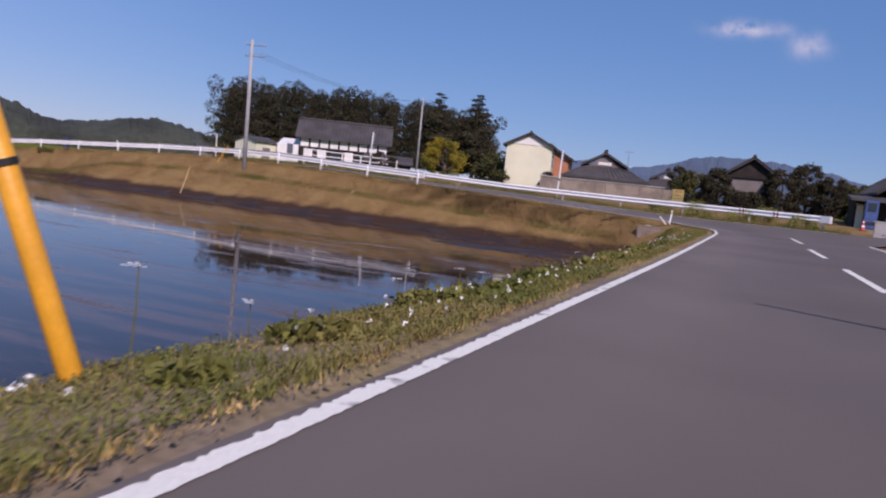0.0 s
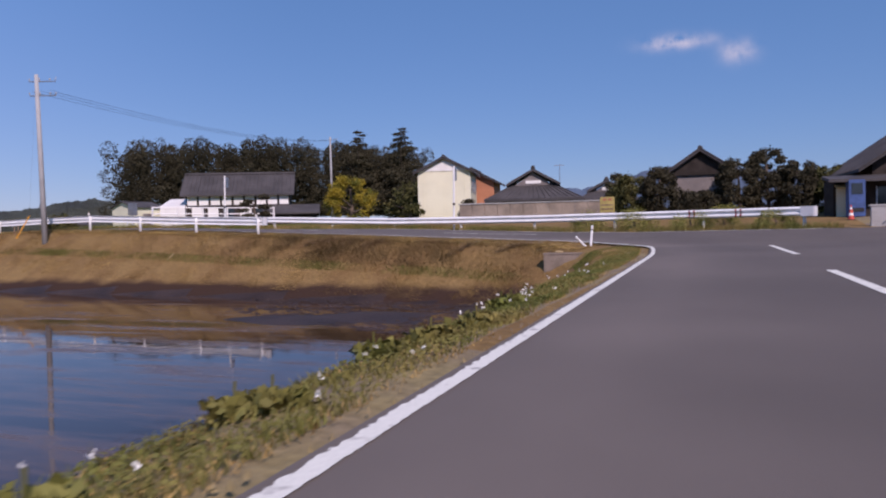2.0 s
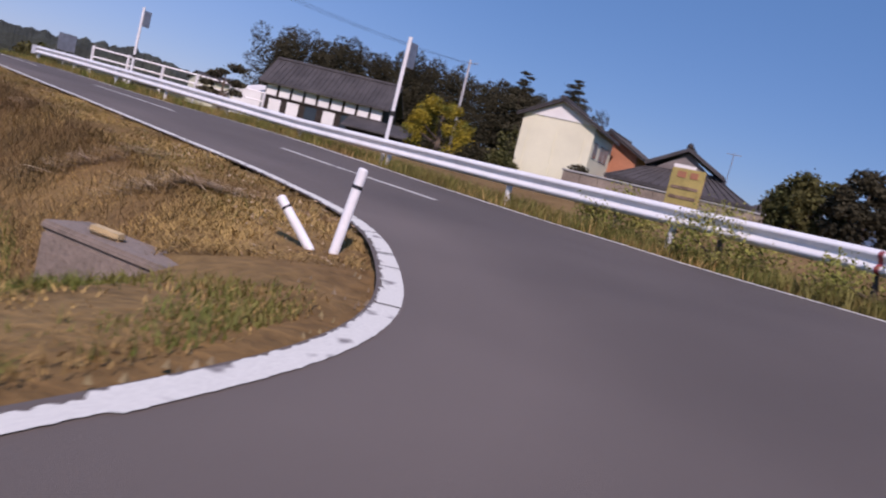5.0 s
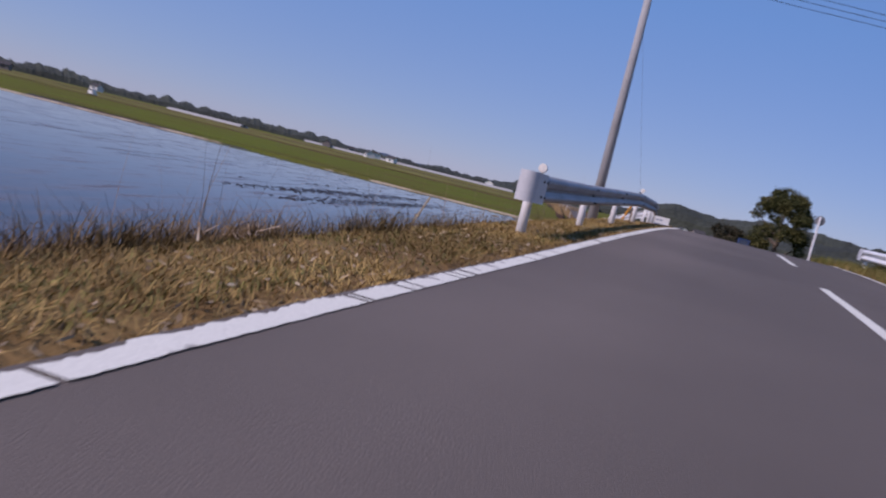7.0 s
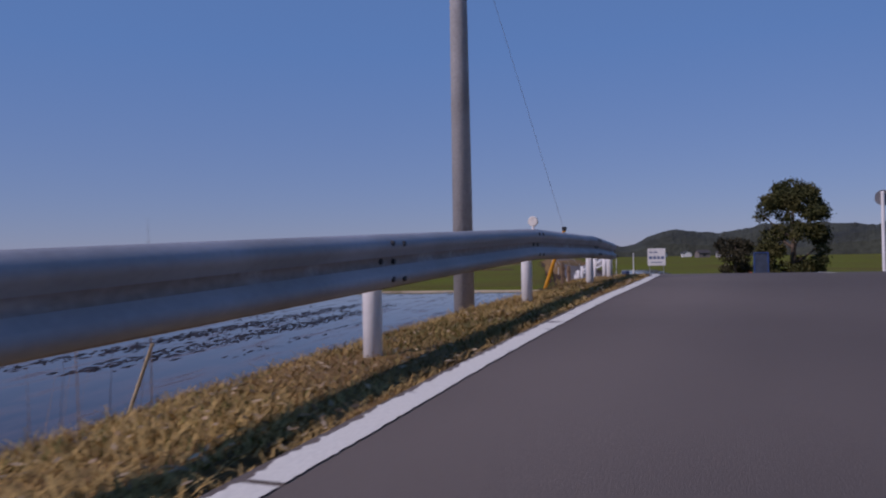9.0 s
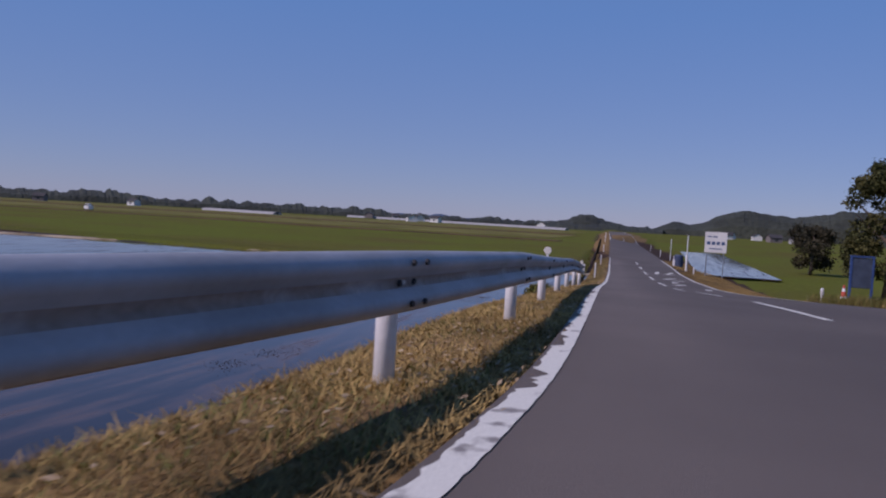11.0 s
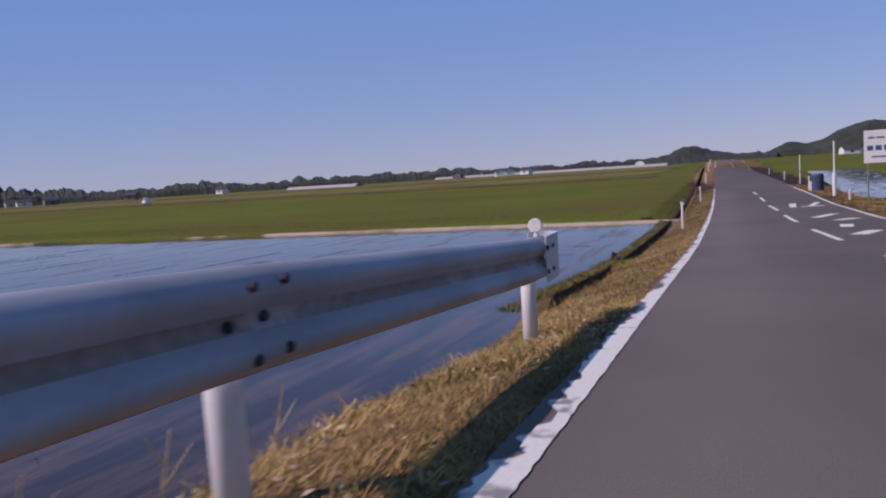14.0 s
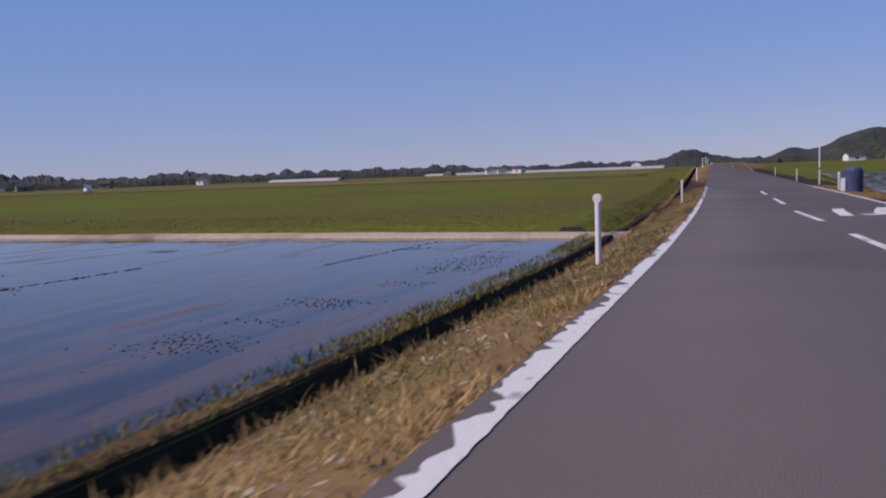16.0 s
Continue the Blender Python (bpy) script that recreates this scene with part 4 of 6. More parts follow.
# culvert head at the inner corner
cu = thing("culvert", "low concrete culvert wall in the corner bank", "culvert", (-5.4, 37.8, -0.69), 6)
part("wall", bm_box((1.36, 0.2, 1.0), (0, 0, -0.08), 0.02), OLDCON, cu)
part("cap", bm_box((1.42, 0.4, 0.07), (0, 0.1, 0.455), 0.02), OLDCON, cu)
part("pipe", bm_tube([(0.1, -0.12, -0.08), (0.1, 0.05, -0.08)], 0.14, 18), DARKBOLT, cu)
part("rubble", bm_box((0.3, 0.12, 0.06), (-0.18, 0.05, 0.52), 0.03, (4, 3, 12)), BAMBOO, cu, "broken pale slab lying on top")
sl = thing("sluice_board", "small weathered sluice box at the edge of the paddy", "sluice", (-76.95, 42.62, -1.40), 35)
part("board", bm_box((0.2, 0.06, 0.66), (0, 0, 0.02), 0.015, (14, 6, 0)), DARKWOOD, sl)
part("frame", bm_box((0.06, 0.16, 0.6), (-0.12, 0, 0.0), 0.02, (9, 8, 0)), OLDCON, sl)
part("frame", bm_box((0.06, 0.16, 0.54), (0.12, 0, 0.0), 0.02, (9, 8, 0)), OLDCON, sl)


# ------------------------------------------------------------ white pipe fence beyond the rail
fe = thing("pipe_fence", "white pipe fence along the channel behind the guard rail", "fence")
F0, F1 = Vector((-37.0, 54.6, 0)), Vector((-31.2, 60.4, 0))
nfp = 6
for k in range(nfp):
    p = F0.lerp(F1, k / (nfp - 1))
    z = gz(p.x, p.y)
    part("post", bm_box((0.1, 0.1, 1.75), (p.x, p.y, z + 0.75), 0.012, None), WHITE, fe)
for h in (0.75, 1.12, 1.55):
    a, b = F0 + Vector((0, 0, gz(F0.x, F0.y) + h)), F1 + Vector((0, 0, gz(F1.x, F1.y) + h))
    part("rail", bm_tube([a, b], 0.04, 10), WHITE, fe)


# ------------------------------------------------------------ houses
def gable(bm, w, d, eave, peak, over=0.5, thick=0.16, along_x=True):
    """Two roof slabs over a body w by d, ridge along x."""
    for s in (-1, 1):
        y1 = s * (d / 2 + over)
        drop = (peak - eave) * over / (d / 2)
        prof = [(-w / 2 - over, 0, peak), (-w / 2 - over, y1, eave - drop), (-w / 2 - over, y1, eave - drop + thick), (-w / 2 - over, 0, peak + thick)]
        bm_extrude(prof, (0, 0, 0), (w + 2 * over, 0, 0), bm)
    return bm


def tiled(roof, w, d, eave, peak, over, thing_, n=0, mat=None):
    """Rounded tile rows down both slopes, and a ridge."""
    mat = mat or TILE
    drop = (peak - eave) * over / (d / 2)
    step = 0.45
    row = bm_tube([(0, 0.06, peak + 0.17), (0, d / 2 + over, eave - drop + 0.17)], 0.055, 5)
    me = None
    k = int((w + 2 * over) / step)
    for i in range(k + 1):
        for s in (1, -1):
            if me is None:
                o = part("roll_tile", row, mat, roof)
                me = o.data
            else:
                o = new("roll_tile", me)
                o.parent = roof
            o.matrix_local = Matrix.Translation((-w / 2 - over + i * step, 0, 0)) @ Matrix.Rotation(0 if s == 1 else math.pi, 4, "Z")
    part("ridge", bm_tube([(-w / 2 - over, 0, peak + 0.22), (w / 2 + over, 0, peak + 0.22)], 0.16, 8), mat, roof)


def window(parent, x, y, z, w, h, face="y", frame=None):
    s = (w, 0.06, h) if face == "y" else (0.06, w, h)
    o = part("window", bm_box(s, (x, y, z), 0.008), GLASS, parent)
    off = -0.03
    for q in (-w / 2, 0, w / 2):
        c = (x + q, y + off, z) if face == "y" else (x + off, y + q, z)
        t = (0.06, 0.05, h + 0.08) if face == "y" else (0.05, 0.06, h + 0.08)
        part("frame", bm_box(t, c, 0.005), frame or STEEL, o)
    return o


def gabled_house(name, label, at, turn, w, d, eave, peak, wall, over=0.5):
    """Ridge along local x; the front faces local -y."""
    h = thing(name, label, "house", at, turn)
    bm = bmesh.new()
    prof = [(-w / 2, -d / 2, -0.5), (-w / 2, d / 2, -0.5), (-w / 2, d / 2, eave), (-w / 2, 0, peak), (-w / 2, -d / 2, eave)]
    bm_extrude(prof, (0, 0, 0), (w, 0, 0), bm)
    part("wall", bm, wall, h)
    roof = part("roof", gable(bmesh.new(), w, d, eave, peak, over), TILE, h, "dark grey tiled roof")
    tiled(roof, w, d, eave, peak, over, h)
    return h, roof


# long storehouse with white panelled upper wall
hx, hy = -52.3, 86.2
hz0 = gz(hx, hy)
barn_turn = math.degrees(math.atan2(87.7 - 82.4, -47.15 + 56.7))
barn, broof = gabled_house("storehouse", "long storehouse with grey tiled roof and white panelled wall", (hx, hy, hz0), barn_turn, 11.0, 6.0, 4.95 - hz0, 7.0 - hz0, DARKWOOD, 0.55)
for i in range(9):
    part("panel", bm_box((0.98, 0.06, 1.15), (-4.9 + i * 1.225, -3.03, 4.2 - hz0), 0.01), PLASTER, barn, "white plaster panel")
part("beam", bm_box((11.0, 0.12, 0.16), (0, -3.05, 3.52 - hz0), 0.02), DARKWOOD, barn)
for i in range(5):
    part("door_panel", bm_box((1.1, 0.06, 1.5), (-4.4 + i * 1.7, -3.04, 2.6 - hz0), 0.01), (PLASTER if i in (0, 1, 3) else GLASS), barn)
part("lean_to", bm_extrude([(-5.6, -3.4, -0.4), (-5.6, 2.5, -0.4), (-5.6, 2.5, 3.2), (-5.6, -3.4, 2.2)], (0, 0, 0), (-2.6, 0, 0)), PLASTER, barn, "whitewashed lean-to at the gable end")

part("annex_roof", bm_extrude([(2.6, -3.08, 3.4 - hz0), (2.6, -5.5, 2.45 - hz0), (2.6, -5.5, 2.6 - hz0), (2.6, -3.08, 3.55 - hz0)], (0, 0, 0), (6.2, 0, 0)), TILE, barn, "low grey tiled roof of the annex")
part("annex_wall", bm_box((5.6, 0.12, 2.6), (5.7, -5.0, 1.25 - hz0), 0.02), DARKWOOD, barn)

# small sheds beside it
def shed(x, y, w, d, h, turn, label, mat):
    z = gz(x, y)
    s = thing("shed", label, "shed", (x, y, z), turn)
    part("wall", bm_extrude([(-w / 2, -d / 2, -0.3), (-w / 2, d / 2, -0.3), (-w / 2, d / 2, h), (-w / 2, 0, h + 0.6), (-w / 2, -d / 2, h)], (0, 0, 0), (w, 0, 0)), mat, s)
    part("roof", gable(bmesh.new(), w, d, h, h + 0.6, 0.25, 0.08), TILE, s)
    part("door", bm_box((1.2, 0.06, 1.7), (0, -d / 2 - 0.03, 0.75), 0.01), GREYWALL, s)
    return s


shed(-61.5, 79.8, 3.2, 4.2, 2.3, 75, "small cream shed with a shallow gable", CREAM)
shed(-66.5, 76.5, 2.4, 3.0, 1.6, 60, "low grey shed behind the rail", GREYWALL)

# cream house, gable to the road
cz0 = gz(-25.5, 84)
house_turn = 90 + 14
ch, croof = gabled_house("house", "narrow cream house with a dark tiled gable roof", (-25.95 - 0.2, 79.9 + 3.4, cz0), house_turn, 7.2, 4.95, 5.75 - cz0, 7.0 - cz0, CREAM, 0.4)
for yy in (-1.2, 0.0, 1.2):
    part("trim", bm_box((0.04, 0.05, 4.2), (-3.62, yy * 1.6, 3.0 - cz0), 0.005), CREAM, ch)
part("gable_trim", bm_extrude([(-3.66, -2.2, 5.86 - cz0), (-3.66, 2.2, 5.86 - cz0), (-3.66, 0, 6.85 - cz0)], (0, 0, 0), (0.05, 0, 0)), PLASTER, ch, "white gable panel")
for yy in (-3, 0, 2):
    window(ch, yy * 0.8, -2.5, 4.4 - cz0, 1.1, 1.0)
oz = gz(-19, 92)
gabled_house("house", "terracotta-walled house behind the cream one", (-26.0, 91.5, oz), 100, 6, 4.6, 5.2 - oz, 6.4 - oz, ORANGEWALL, 0.5)


# hipped farmhouse with a raised gablet
def farmhouse(at, turn, w, d, eave, hip, gab, label, wall):
    h = thing("farmhouse", label, "house", at, turn)
    part("wall", bm_box((w - 1.6, d - 1.6, eave + 0.5), (0, 0, (eave - 0.5) / 2), 0.02), wall, h)
    bm = bmesh.new()
    o = 0.3
    lo = [(-w / 2 - o, -d / 2 - o, eave), (w / 2 + o, -d / 2 - o, eave), (w / 2 + o, d / 2 + o, eave), (-w / 2 - o, d / 2 + o, eave)]
    k = 0.42
    hi = [(-w / 2 * k, -d / 2 * k * 0.8, hip), (w / 2 * k, -d / 2 * k * 0.8, hip), (w / 2 * k, d / 2 * k, hip), (-w / 2 * k, d / 2 * k, hip)]
    lov, hiv = [bm.verts.new(p) for p in lo], [bm.verts.new(p) for p in hi]
    bot = [bm.verts.new((p[0], p[1], p[2] - 0.22)) for p in lo]
    for i in range(4):
        j = (i + 1) % 4
        bm.faces.new((lov[i], lov[j], hiv[j], hiv[i]))
        bm.faces.new((bot[i], bot[j], lov[j], lov[i]))
    bm.faces.new(hiv)
    bm.faces.new(bot[::-1])
    bmesh.ops.recalc_face_normals(bm, faces=bm.faces)
    roof = part("roof", bm, TILE, h, "dark grey hipped tile roof")
    for i in range(-8, 9):
        x = i * (w / 2 + o) / 8.5
        part("roll_tile", bm_tube([(x, -d / 2 - o, eave + 0.03), (x * k, -d / 2 * k * 0.8, hip + 0.03)], 0.05, 5), TILE, roof)
    gw = w * k * 0.5
    bm = bmesh.new()
    for s in (-1, 1):
        prof = [(0, -d / 2 * k - 0.6, gab), (s * (gw + 0.75), -d / 2 * k - 0.6, hip - 0.25), (s * (gw + 0.75), -d / 2 * k - 0.6, hip), (0, -d / 2 * k - 0.6, gab + 0.25)]
        bm_extrude(prof, (0, 0, 0), (0, d * k + 1.2, 0), bm)
    part("gablet_roof", bm, TILE, roof)
    part("gablet", bm_extrude([(-gw, -d / 2 * k - 0.2, hip - 0.2), (gw, -d / 2 * k - 0.2, hip - 0.2), (0, -d / 2 * k - 0.2, gab - 0.1)], (0, 0, 0), (0, 0.15, 0)), GREYWALL, roof)
    part("vent", bm_box((gw * 0.8, 0.06, 0.3), (0, -d / 2 * k - 0.24, hip + 0.12), 0.01), PLASTER, roof)
    part("ridge_end", bm_box((0.36, 0.3, 0.34), (0, -d / 2 * k - 0.5, gab + 0.36), 0.08), TILE, roof)
    part("ridge_tile", bm_box((0.42, d * k + 1.0, 0.3), (0, 0, gab + 0.28), 0.06), TILE, roof)
    return h


fz = gz(-18.4, 86)
fh = farmhouse((-18.4, 86.3, fz), 14, 8.6, 8.0, 3.1 - fz, 4.6 - fz, 5.75 - fz, "old farmhouse with a hipped grey tile roof", BROWNWALL)
for x in (-2.2, 0, 2.2):
    window(fh, x, -3.23, 1.6 - fz + 0.2, 1.6, 1.1)
part("aerial_mast", bm_tube([(2.6, 0.5, 4.0 - fz), (2.6, 0.5, 6.5 - fz)], 0.03, 8), STEEL, fh)
part("aerial", bm_box((1.0, 0.05, 0.05), (2.6, 0.5, 6.4 - fz)), STEEL, fh)
rz0 = gz(-12, 84)
farmhouse((-11.6, 88, rz0), 10, 5.2, 6, 2.9 - rz0, 3.8 - rz0, 4.5 - rz0, "low outbuilding with a grey tile roof", PLASTER)
lz = gz(-16.5, 79.8)
wa = thing("garden_wall", "brown block garden wall before the farmhouse", "wall", (-16.2, 79.6, lz), 12)
for i in range(12):
    part("block", bm_box((1.12, 0.2, 1.7), (-6.6 + i * 1.14, 0, 0.45), 0.02), BROWNWALL, wa)
part("coping", bm_box((13.9, 0.34, 0.12), (-0.3, 0, 1.36), 0.03), CONCRETE, wa)

# grey store with a steep gable among trees
gz0 = gz(-2.6, 67)
gs, gr = gabled_house("storehouse", "grey rendered storehouse with a steep dark gable", (-2.3, 70.2, gz0), 92, 6.0, 3.9, 4.0 - gz0, 5.3 - gz0, GREYWALL, 0.55)
part("gable_board", bm_extrude([(-3.04, -2.1, 3.75 - gz0), (-3.04, 2.1, 3.75 - gz0), (-3.04, 0, 5.25 - gz0)], (0, 0, 0), (-0.12, 0, 0)), DARKWOOD, gs, "dark boarded gable")
part("ridge_end", bm_box((0.3, 0.32, 0.3), (-3.4, 0, 5.52 - gz0), 0.07), TILE, gr)

# shop-house on the far side of the bend
hz1 = gz(9.5, 58)
sh, sr = gabled_house("house", "dark tiled house with a lean-to shopfront", (10.7, 62.6, hz1), 94, 9, 9, 3.5 - hz1, 6.5 - hz1, DARKWOOD, 0.8)
part("lean_roof", bm_extrude([(-4.6, 6.9, 2.7 - hz1), (-4.6, -6.4, 2.7 - hz1), (-4.6, -6.4, 2.85 - hz1), (-4.6, 6.9, 2.85 - hz1)], (0, 0, 0), (-1.9, 0, -0.25)), TILE, sh)
part("shopfront", bm_box((0.15, 12.6, 2.6), (-5.2, 0.1, 2.4 - hz1 - 1.1), 0.02), DARKWOOD, sh)
part("side_wall", bm_box((2.6, 0.15, 2.6), (-4.0, 6.4, 2.4 - hz1 - 1.1), 0.02), DARKWOOD, sh)
part("bay", bm_box((0.12, 0.9, 1.9), (-5.32, 5.9, 2.2 - hz1 - 1.0), 0.01), CREAM, sh, "cream panel under the awning")
part("awning", bm_box((0.7, 1.1, 0.08), (-5.7, 5.9, 2.25 - hz1), 0.02, (0, -16, 0)), material("awning_cream", (0.62, 0.48, 0.22), 0.8, 0.1, 2, 20, 0.1), sh)
window(sh, -5.3, 3.6, 1.3 - hz1 + 0.3, 1.8, 1.2, face="x")
for x, mat, lab in ((5.5, BLUE, "blue vending machine beside the shopfront"),):
    vm = thing("vending_machine", lab, "vending machine", (x, 56.0, gz(x, 56.0)), 4)
    part("body", bm_box((0.75, 0.7, 1.83), (0, 0, 0.93), 0.02), mat, vm)
    part("display", bm_box((0.5, 0.03, 0.55), (0, -0.36, 1.4), 0.01), GLASS, vm)
    part("slot", bm_box((0.6, 0.03, 0.2), (0, -0.36, 0.35), 0.01), BLACK, vm)
traffic_cone(4.9, 53.0, gz(4.9, 53.0), "red and white traffic cone before the shop")
bw = thing("garden_wall", "grey concrete block wall with a hedge beside the side road", "wall", (9.3, 49.4, gz(9.3, 49.4)), 3)
for i in range(7):
    part("block", bm_box((1.15, 0.16, 0.9), (-3.6 + i * 1.17, 0, 0.4), 0.015), CONCRETE, bw)
part("coping", bm_box((8.3, 0.22, 0.08), (-0.1, 0, 0.88), 0.015), CONCRETE, bw)

# yellow notice behind the rail
yn = thing("sign_board", "faded yellow notice board with orange blocks behind the guard rail", "sign", (-5.75, 49.5, gz(-5.75, 49.5)), -8)
z0 = gz(-5.75, 49.5)
part("panel", bm_box((0.7, 0.03, 0.95), (0, 0, 1.46 - z0), 0.008), material("faded_yellow", (0.46, 0.36, 0.11), 0.6, 0.12, 4, 30, 0.05), yn)
for x in (-0.3, 0.3):
    part("post", bm_box((0.06, 0.06, 1.7), (x, 0.05, 0.75), 0.008), TIMBER, yn)
for x, z, w, h in ((-0.12, 0.42, 0.18, 0.14), (0.14, 0.42, 0.16, 0.14), (0, 0.12, 0.56, 0.07), (0, -0.1, 0.56, 0.07), (0, -0.3, 0.5, 0.05)):
    part("bar", bm_box((w, 0.01, h * 0.85), (x, -0.02, 1.46 - z0 + z * 0.85)), ORANGEWALL if z > 0.3 else TIMBER, yn)

# far white van on the field road, glasshouses and houses on the plain
vn = thing("van", "small white van parked on the far field road", "van", (-208, -102.3, -1.55), 60)
part("body", bm_box((3.3, 1.45, 0.9), (0, 0, 0.75), 0.12), WHITE, vn)
part("cab", bm_box((2.2, 1.35, 0.75), (-0.2, 0, 1.5), 0.18), WHITE, vn)
part("windows", bm_box((2.0, 1.38, 0.36), (-0.2, 0, 1.55), 0.05), GLASS, vn)
for x in (-1.05, 1.05):
    for y in (-0.68, 0.68):
        part("wheel", bm_tube([(x, y - 0.07, 0.28), (x, y + 0.07, 0.28)], 0.28, 14), BLACK, vn)
for x, y, n, t in ((-430, -190, 38, 63), (-560, -100, 90, 75)):
    gh = thing("glasshouse", "long low white greenhouse far out on the plain", "greenhouse", (x, y, -1.6), t)
    prof = [(-n, 3 * math.cos(a), 1.5 * math.sin(a)) for a in np.linspace(0, math.pi, 9)]
    part("tunnel", bm_extrude(prof, (0, 0, 0), (2 * n, 0, 0)), CONCRETE, gh)
    part("door", bm_box((0.1, 1.4, 1.2), (n + 0.05, 0, 0.95)), GLASS, gh)
rng = random.Random(4)
for k in range(20):
    b = radians(rng.uniform(-172, -126) if k < 13 else rng.uniform(168, 178))
    D = rng.uniform(470, 590) if k < 13 else rng.uniform(430, 560)
    x, y = -46.8 + D * math.cos(b), 47 + D * math.sin(b)
    w = rng.uniform(5, 9)
    fhh = thing("house", "small far house at the foot of the wooded hills", "house", (x, y, -1.6), rng.uniform(0, 180), group="far houses")
    bm = bmesh.new()
    bm_extrude([(-w / 2, -3, 0), (-w / 2, 3, 0), (-w / 2, 3, 3), (-w / 2, 0, 4.6), (-w / 2, -3, 3)], (0, 0, 0), (w, 0, 0), bm)
    part("wall", bm, rng.choice((PLASTER, CONCRETE, GREYWALL)), fhh)
    part("roof", gable(bmesh.new(), w, 6, 3, 4.6, 0.4, 0.2), TILE, fhh)
    part("window", bm_box((1.6, 6.1, 1.0), (0, 0, 1.6)), GLASS, fhh)
# ------------------------------------------------------------ hills and woods
def noise1(x, seed=0):
    return noise.noise(Vector((x, seed * 7.3, 0.5)))


def ridge(name, label, eye, b0, b1, dist, bumps, mat, base=0.0, rough=0.18, z0=-1.8, kind="structure", step=0.12, depth=90):
    """A wooded ridge seen from far: rows of mounded crowns over a rounded slope; bumps: (bearing, degrees high, width)."""
    rows = []
    bs = np.arange(b0, b1, step)
    for j, (dd, hh) in enumerate(((0, 0.0), (6, 0.45), (20, 0.75), (45, 1.0), (depth, 0.7))):
        row = []
        for b in bs:
            el = base + sum(h * math.exp(-((b - c) / w) ** 2) for c, h, w in bumps)
            top = math.tan(radians(el)) * dist
            lump = rough * (1.1 * noise1(b * 0.55, 3) + noise1(b * 2.3, 1 + j) + 0.6 * noise1(b * 7.1, 5 + j) + 0.12 * noise1(b * 17.0, 9 + j))
            z = z0 + (top - z0) * hh * (1 + lump)
            r = dist + dd
            row.append((eye[0] + r * math.cos(radians(b)), eye[1] + r * math.sin(radians(b)), z if hh else z0 - 1))
        rows.append(row)
    n = len(bs)
    verts = [p for r in rows for p in r]
    faces = [(j * n + i, j * n + i + 1, (j + 1) * n + i + 1, (j + 1) * n + i) for j in range(len(rows) - 1) for i in range(n - 1)]
    return tagged(new(name, mesh_from(name, verts, faces, mat)), label, "hill", kind=kind)


EYE3, EYE1 = (-46.8, 47.0), (0.0, 9.0)
ridge("hill", "low wooded ridge along the far edge of the plain", EYE3, 180, 260, 640, [(234, 0.9, 5), (220, 0.3, 4), (210, 0.2, 5), (203, 0.12, 3), (250, 0.8, 9)], HILL, 0.36, 0.32)
ridge("hill", "round wooded hill at the end of the road", EYE3, 179.5, 192, 760, [(185.7, 0.95, 1.5), (188.5, 0.25, 1.2), (183, 0.25, 2)], HILL, 0.12, 0.12)
ridge("hill", "long wooded hill to the north of the road", EYE3, 125, 183, 700, [(179.3, 0.62, 1.1), (168.0, 1.75, 5.5), (175.0, 1.45, 2.6), (158, 1.7, 8), (142, 1.2, 10)], HILL, 0.12, 0.05)
ridge("mountain", "far ridge with haze blue put into its colour", EYE3, 190, 205, 2300, [(196.5, 0.32, 1.0), (199.5, 0.22, 1.0), (193, 0.2, 2)], FARHILL, 0.02, 0.05)
ridge("hill", "wooded hills to the north-west", EYE1, 118, 165, 620, [(146, 2.4, 6), (135, 2.3, 4.5), (156, 2.1, 8), (126, 1.6, 5)], HILL, 0.2, 0.08)
ridge("mountain", "far mountain behind the farmhouse, painted haze blue", EYE1, 78, 112, 2200, [(94.5, 3.2, 6.5), (104, 2.0, 4), (86, 2.2, 6)], FARHILL, 0.3, 0.04)
ridge("hill", "low woods closing the plain behind the road", (0, 0), -110, 80, 700, [(-60, 1.2, 18), (0, 1.4, 20), (50, 1.3, 15)], HILL, 0.5, 0.2)


def leaves(blobs, n, size, rnd, squash=0.9, inner=0.35, fuzz=0.2):
    """n loose leaf clumps in and on a set of blobs (x, y, z, rx, ry, rz), as quads."""
    blobs = np.array(blobs, float)
    wts = (blobs[:, 3] * blobs[:, 4] + blobs[:, 4] * blobs[:, 5] + blobs[:, 3] * blobs[:, 5])
    pick = rnd.choice(len(blobs), n, p=wts / wts.sum())
    d = rnd.normal(size=(n, 3))
    d /= np.linalg.norm(d, axis=1)[:, None]
    r = rnd.uniform(inner, 1.0, n) ** 0.5 * (1 + fuzz * rnd.normal(size=n))
    c = blobs[pick, :3] + d * blobs[pick, 3:] * r[:, None]
    u = rnd.normal(size=(n, 3))
    u /= np.linalg.norm(u, axis=1)[:, None]
    v = np.cross(u, rnd.normal(size=(n, 3)))
    v /= np.linalg.norm(v, axis=1)[:, None]
    s = size * rnd.uniform(0.5, 1.3, n)[:, None]
    return np.stack([c - u * s - v * s * 0.35, c + u * s * 0.1 - v * s * squash * 0.8, c + u * s + v * s * 0.3, c - u * s * 0.2 + v * s * squash * 0.8], 1)


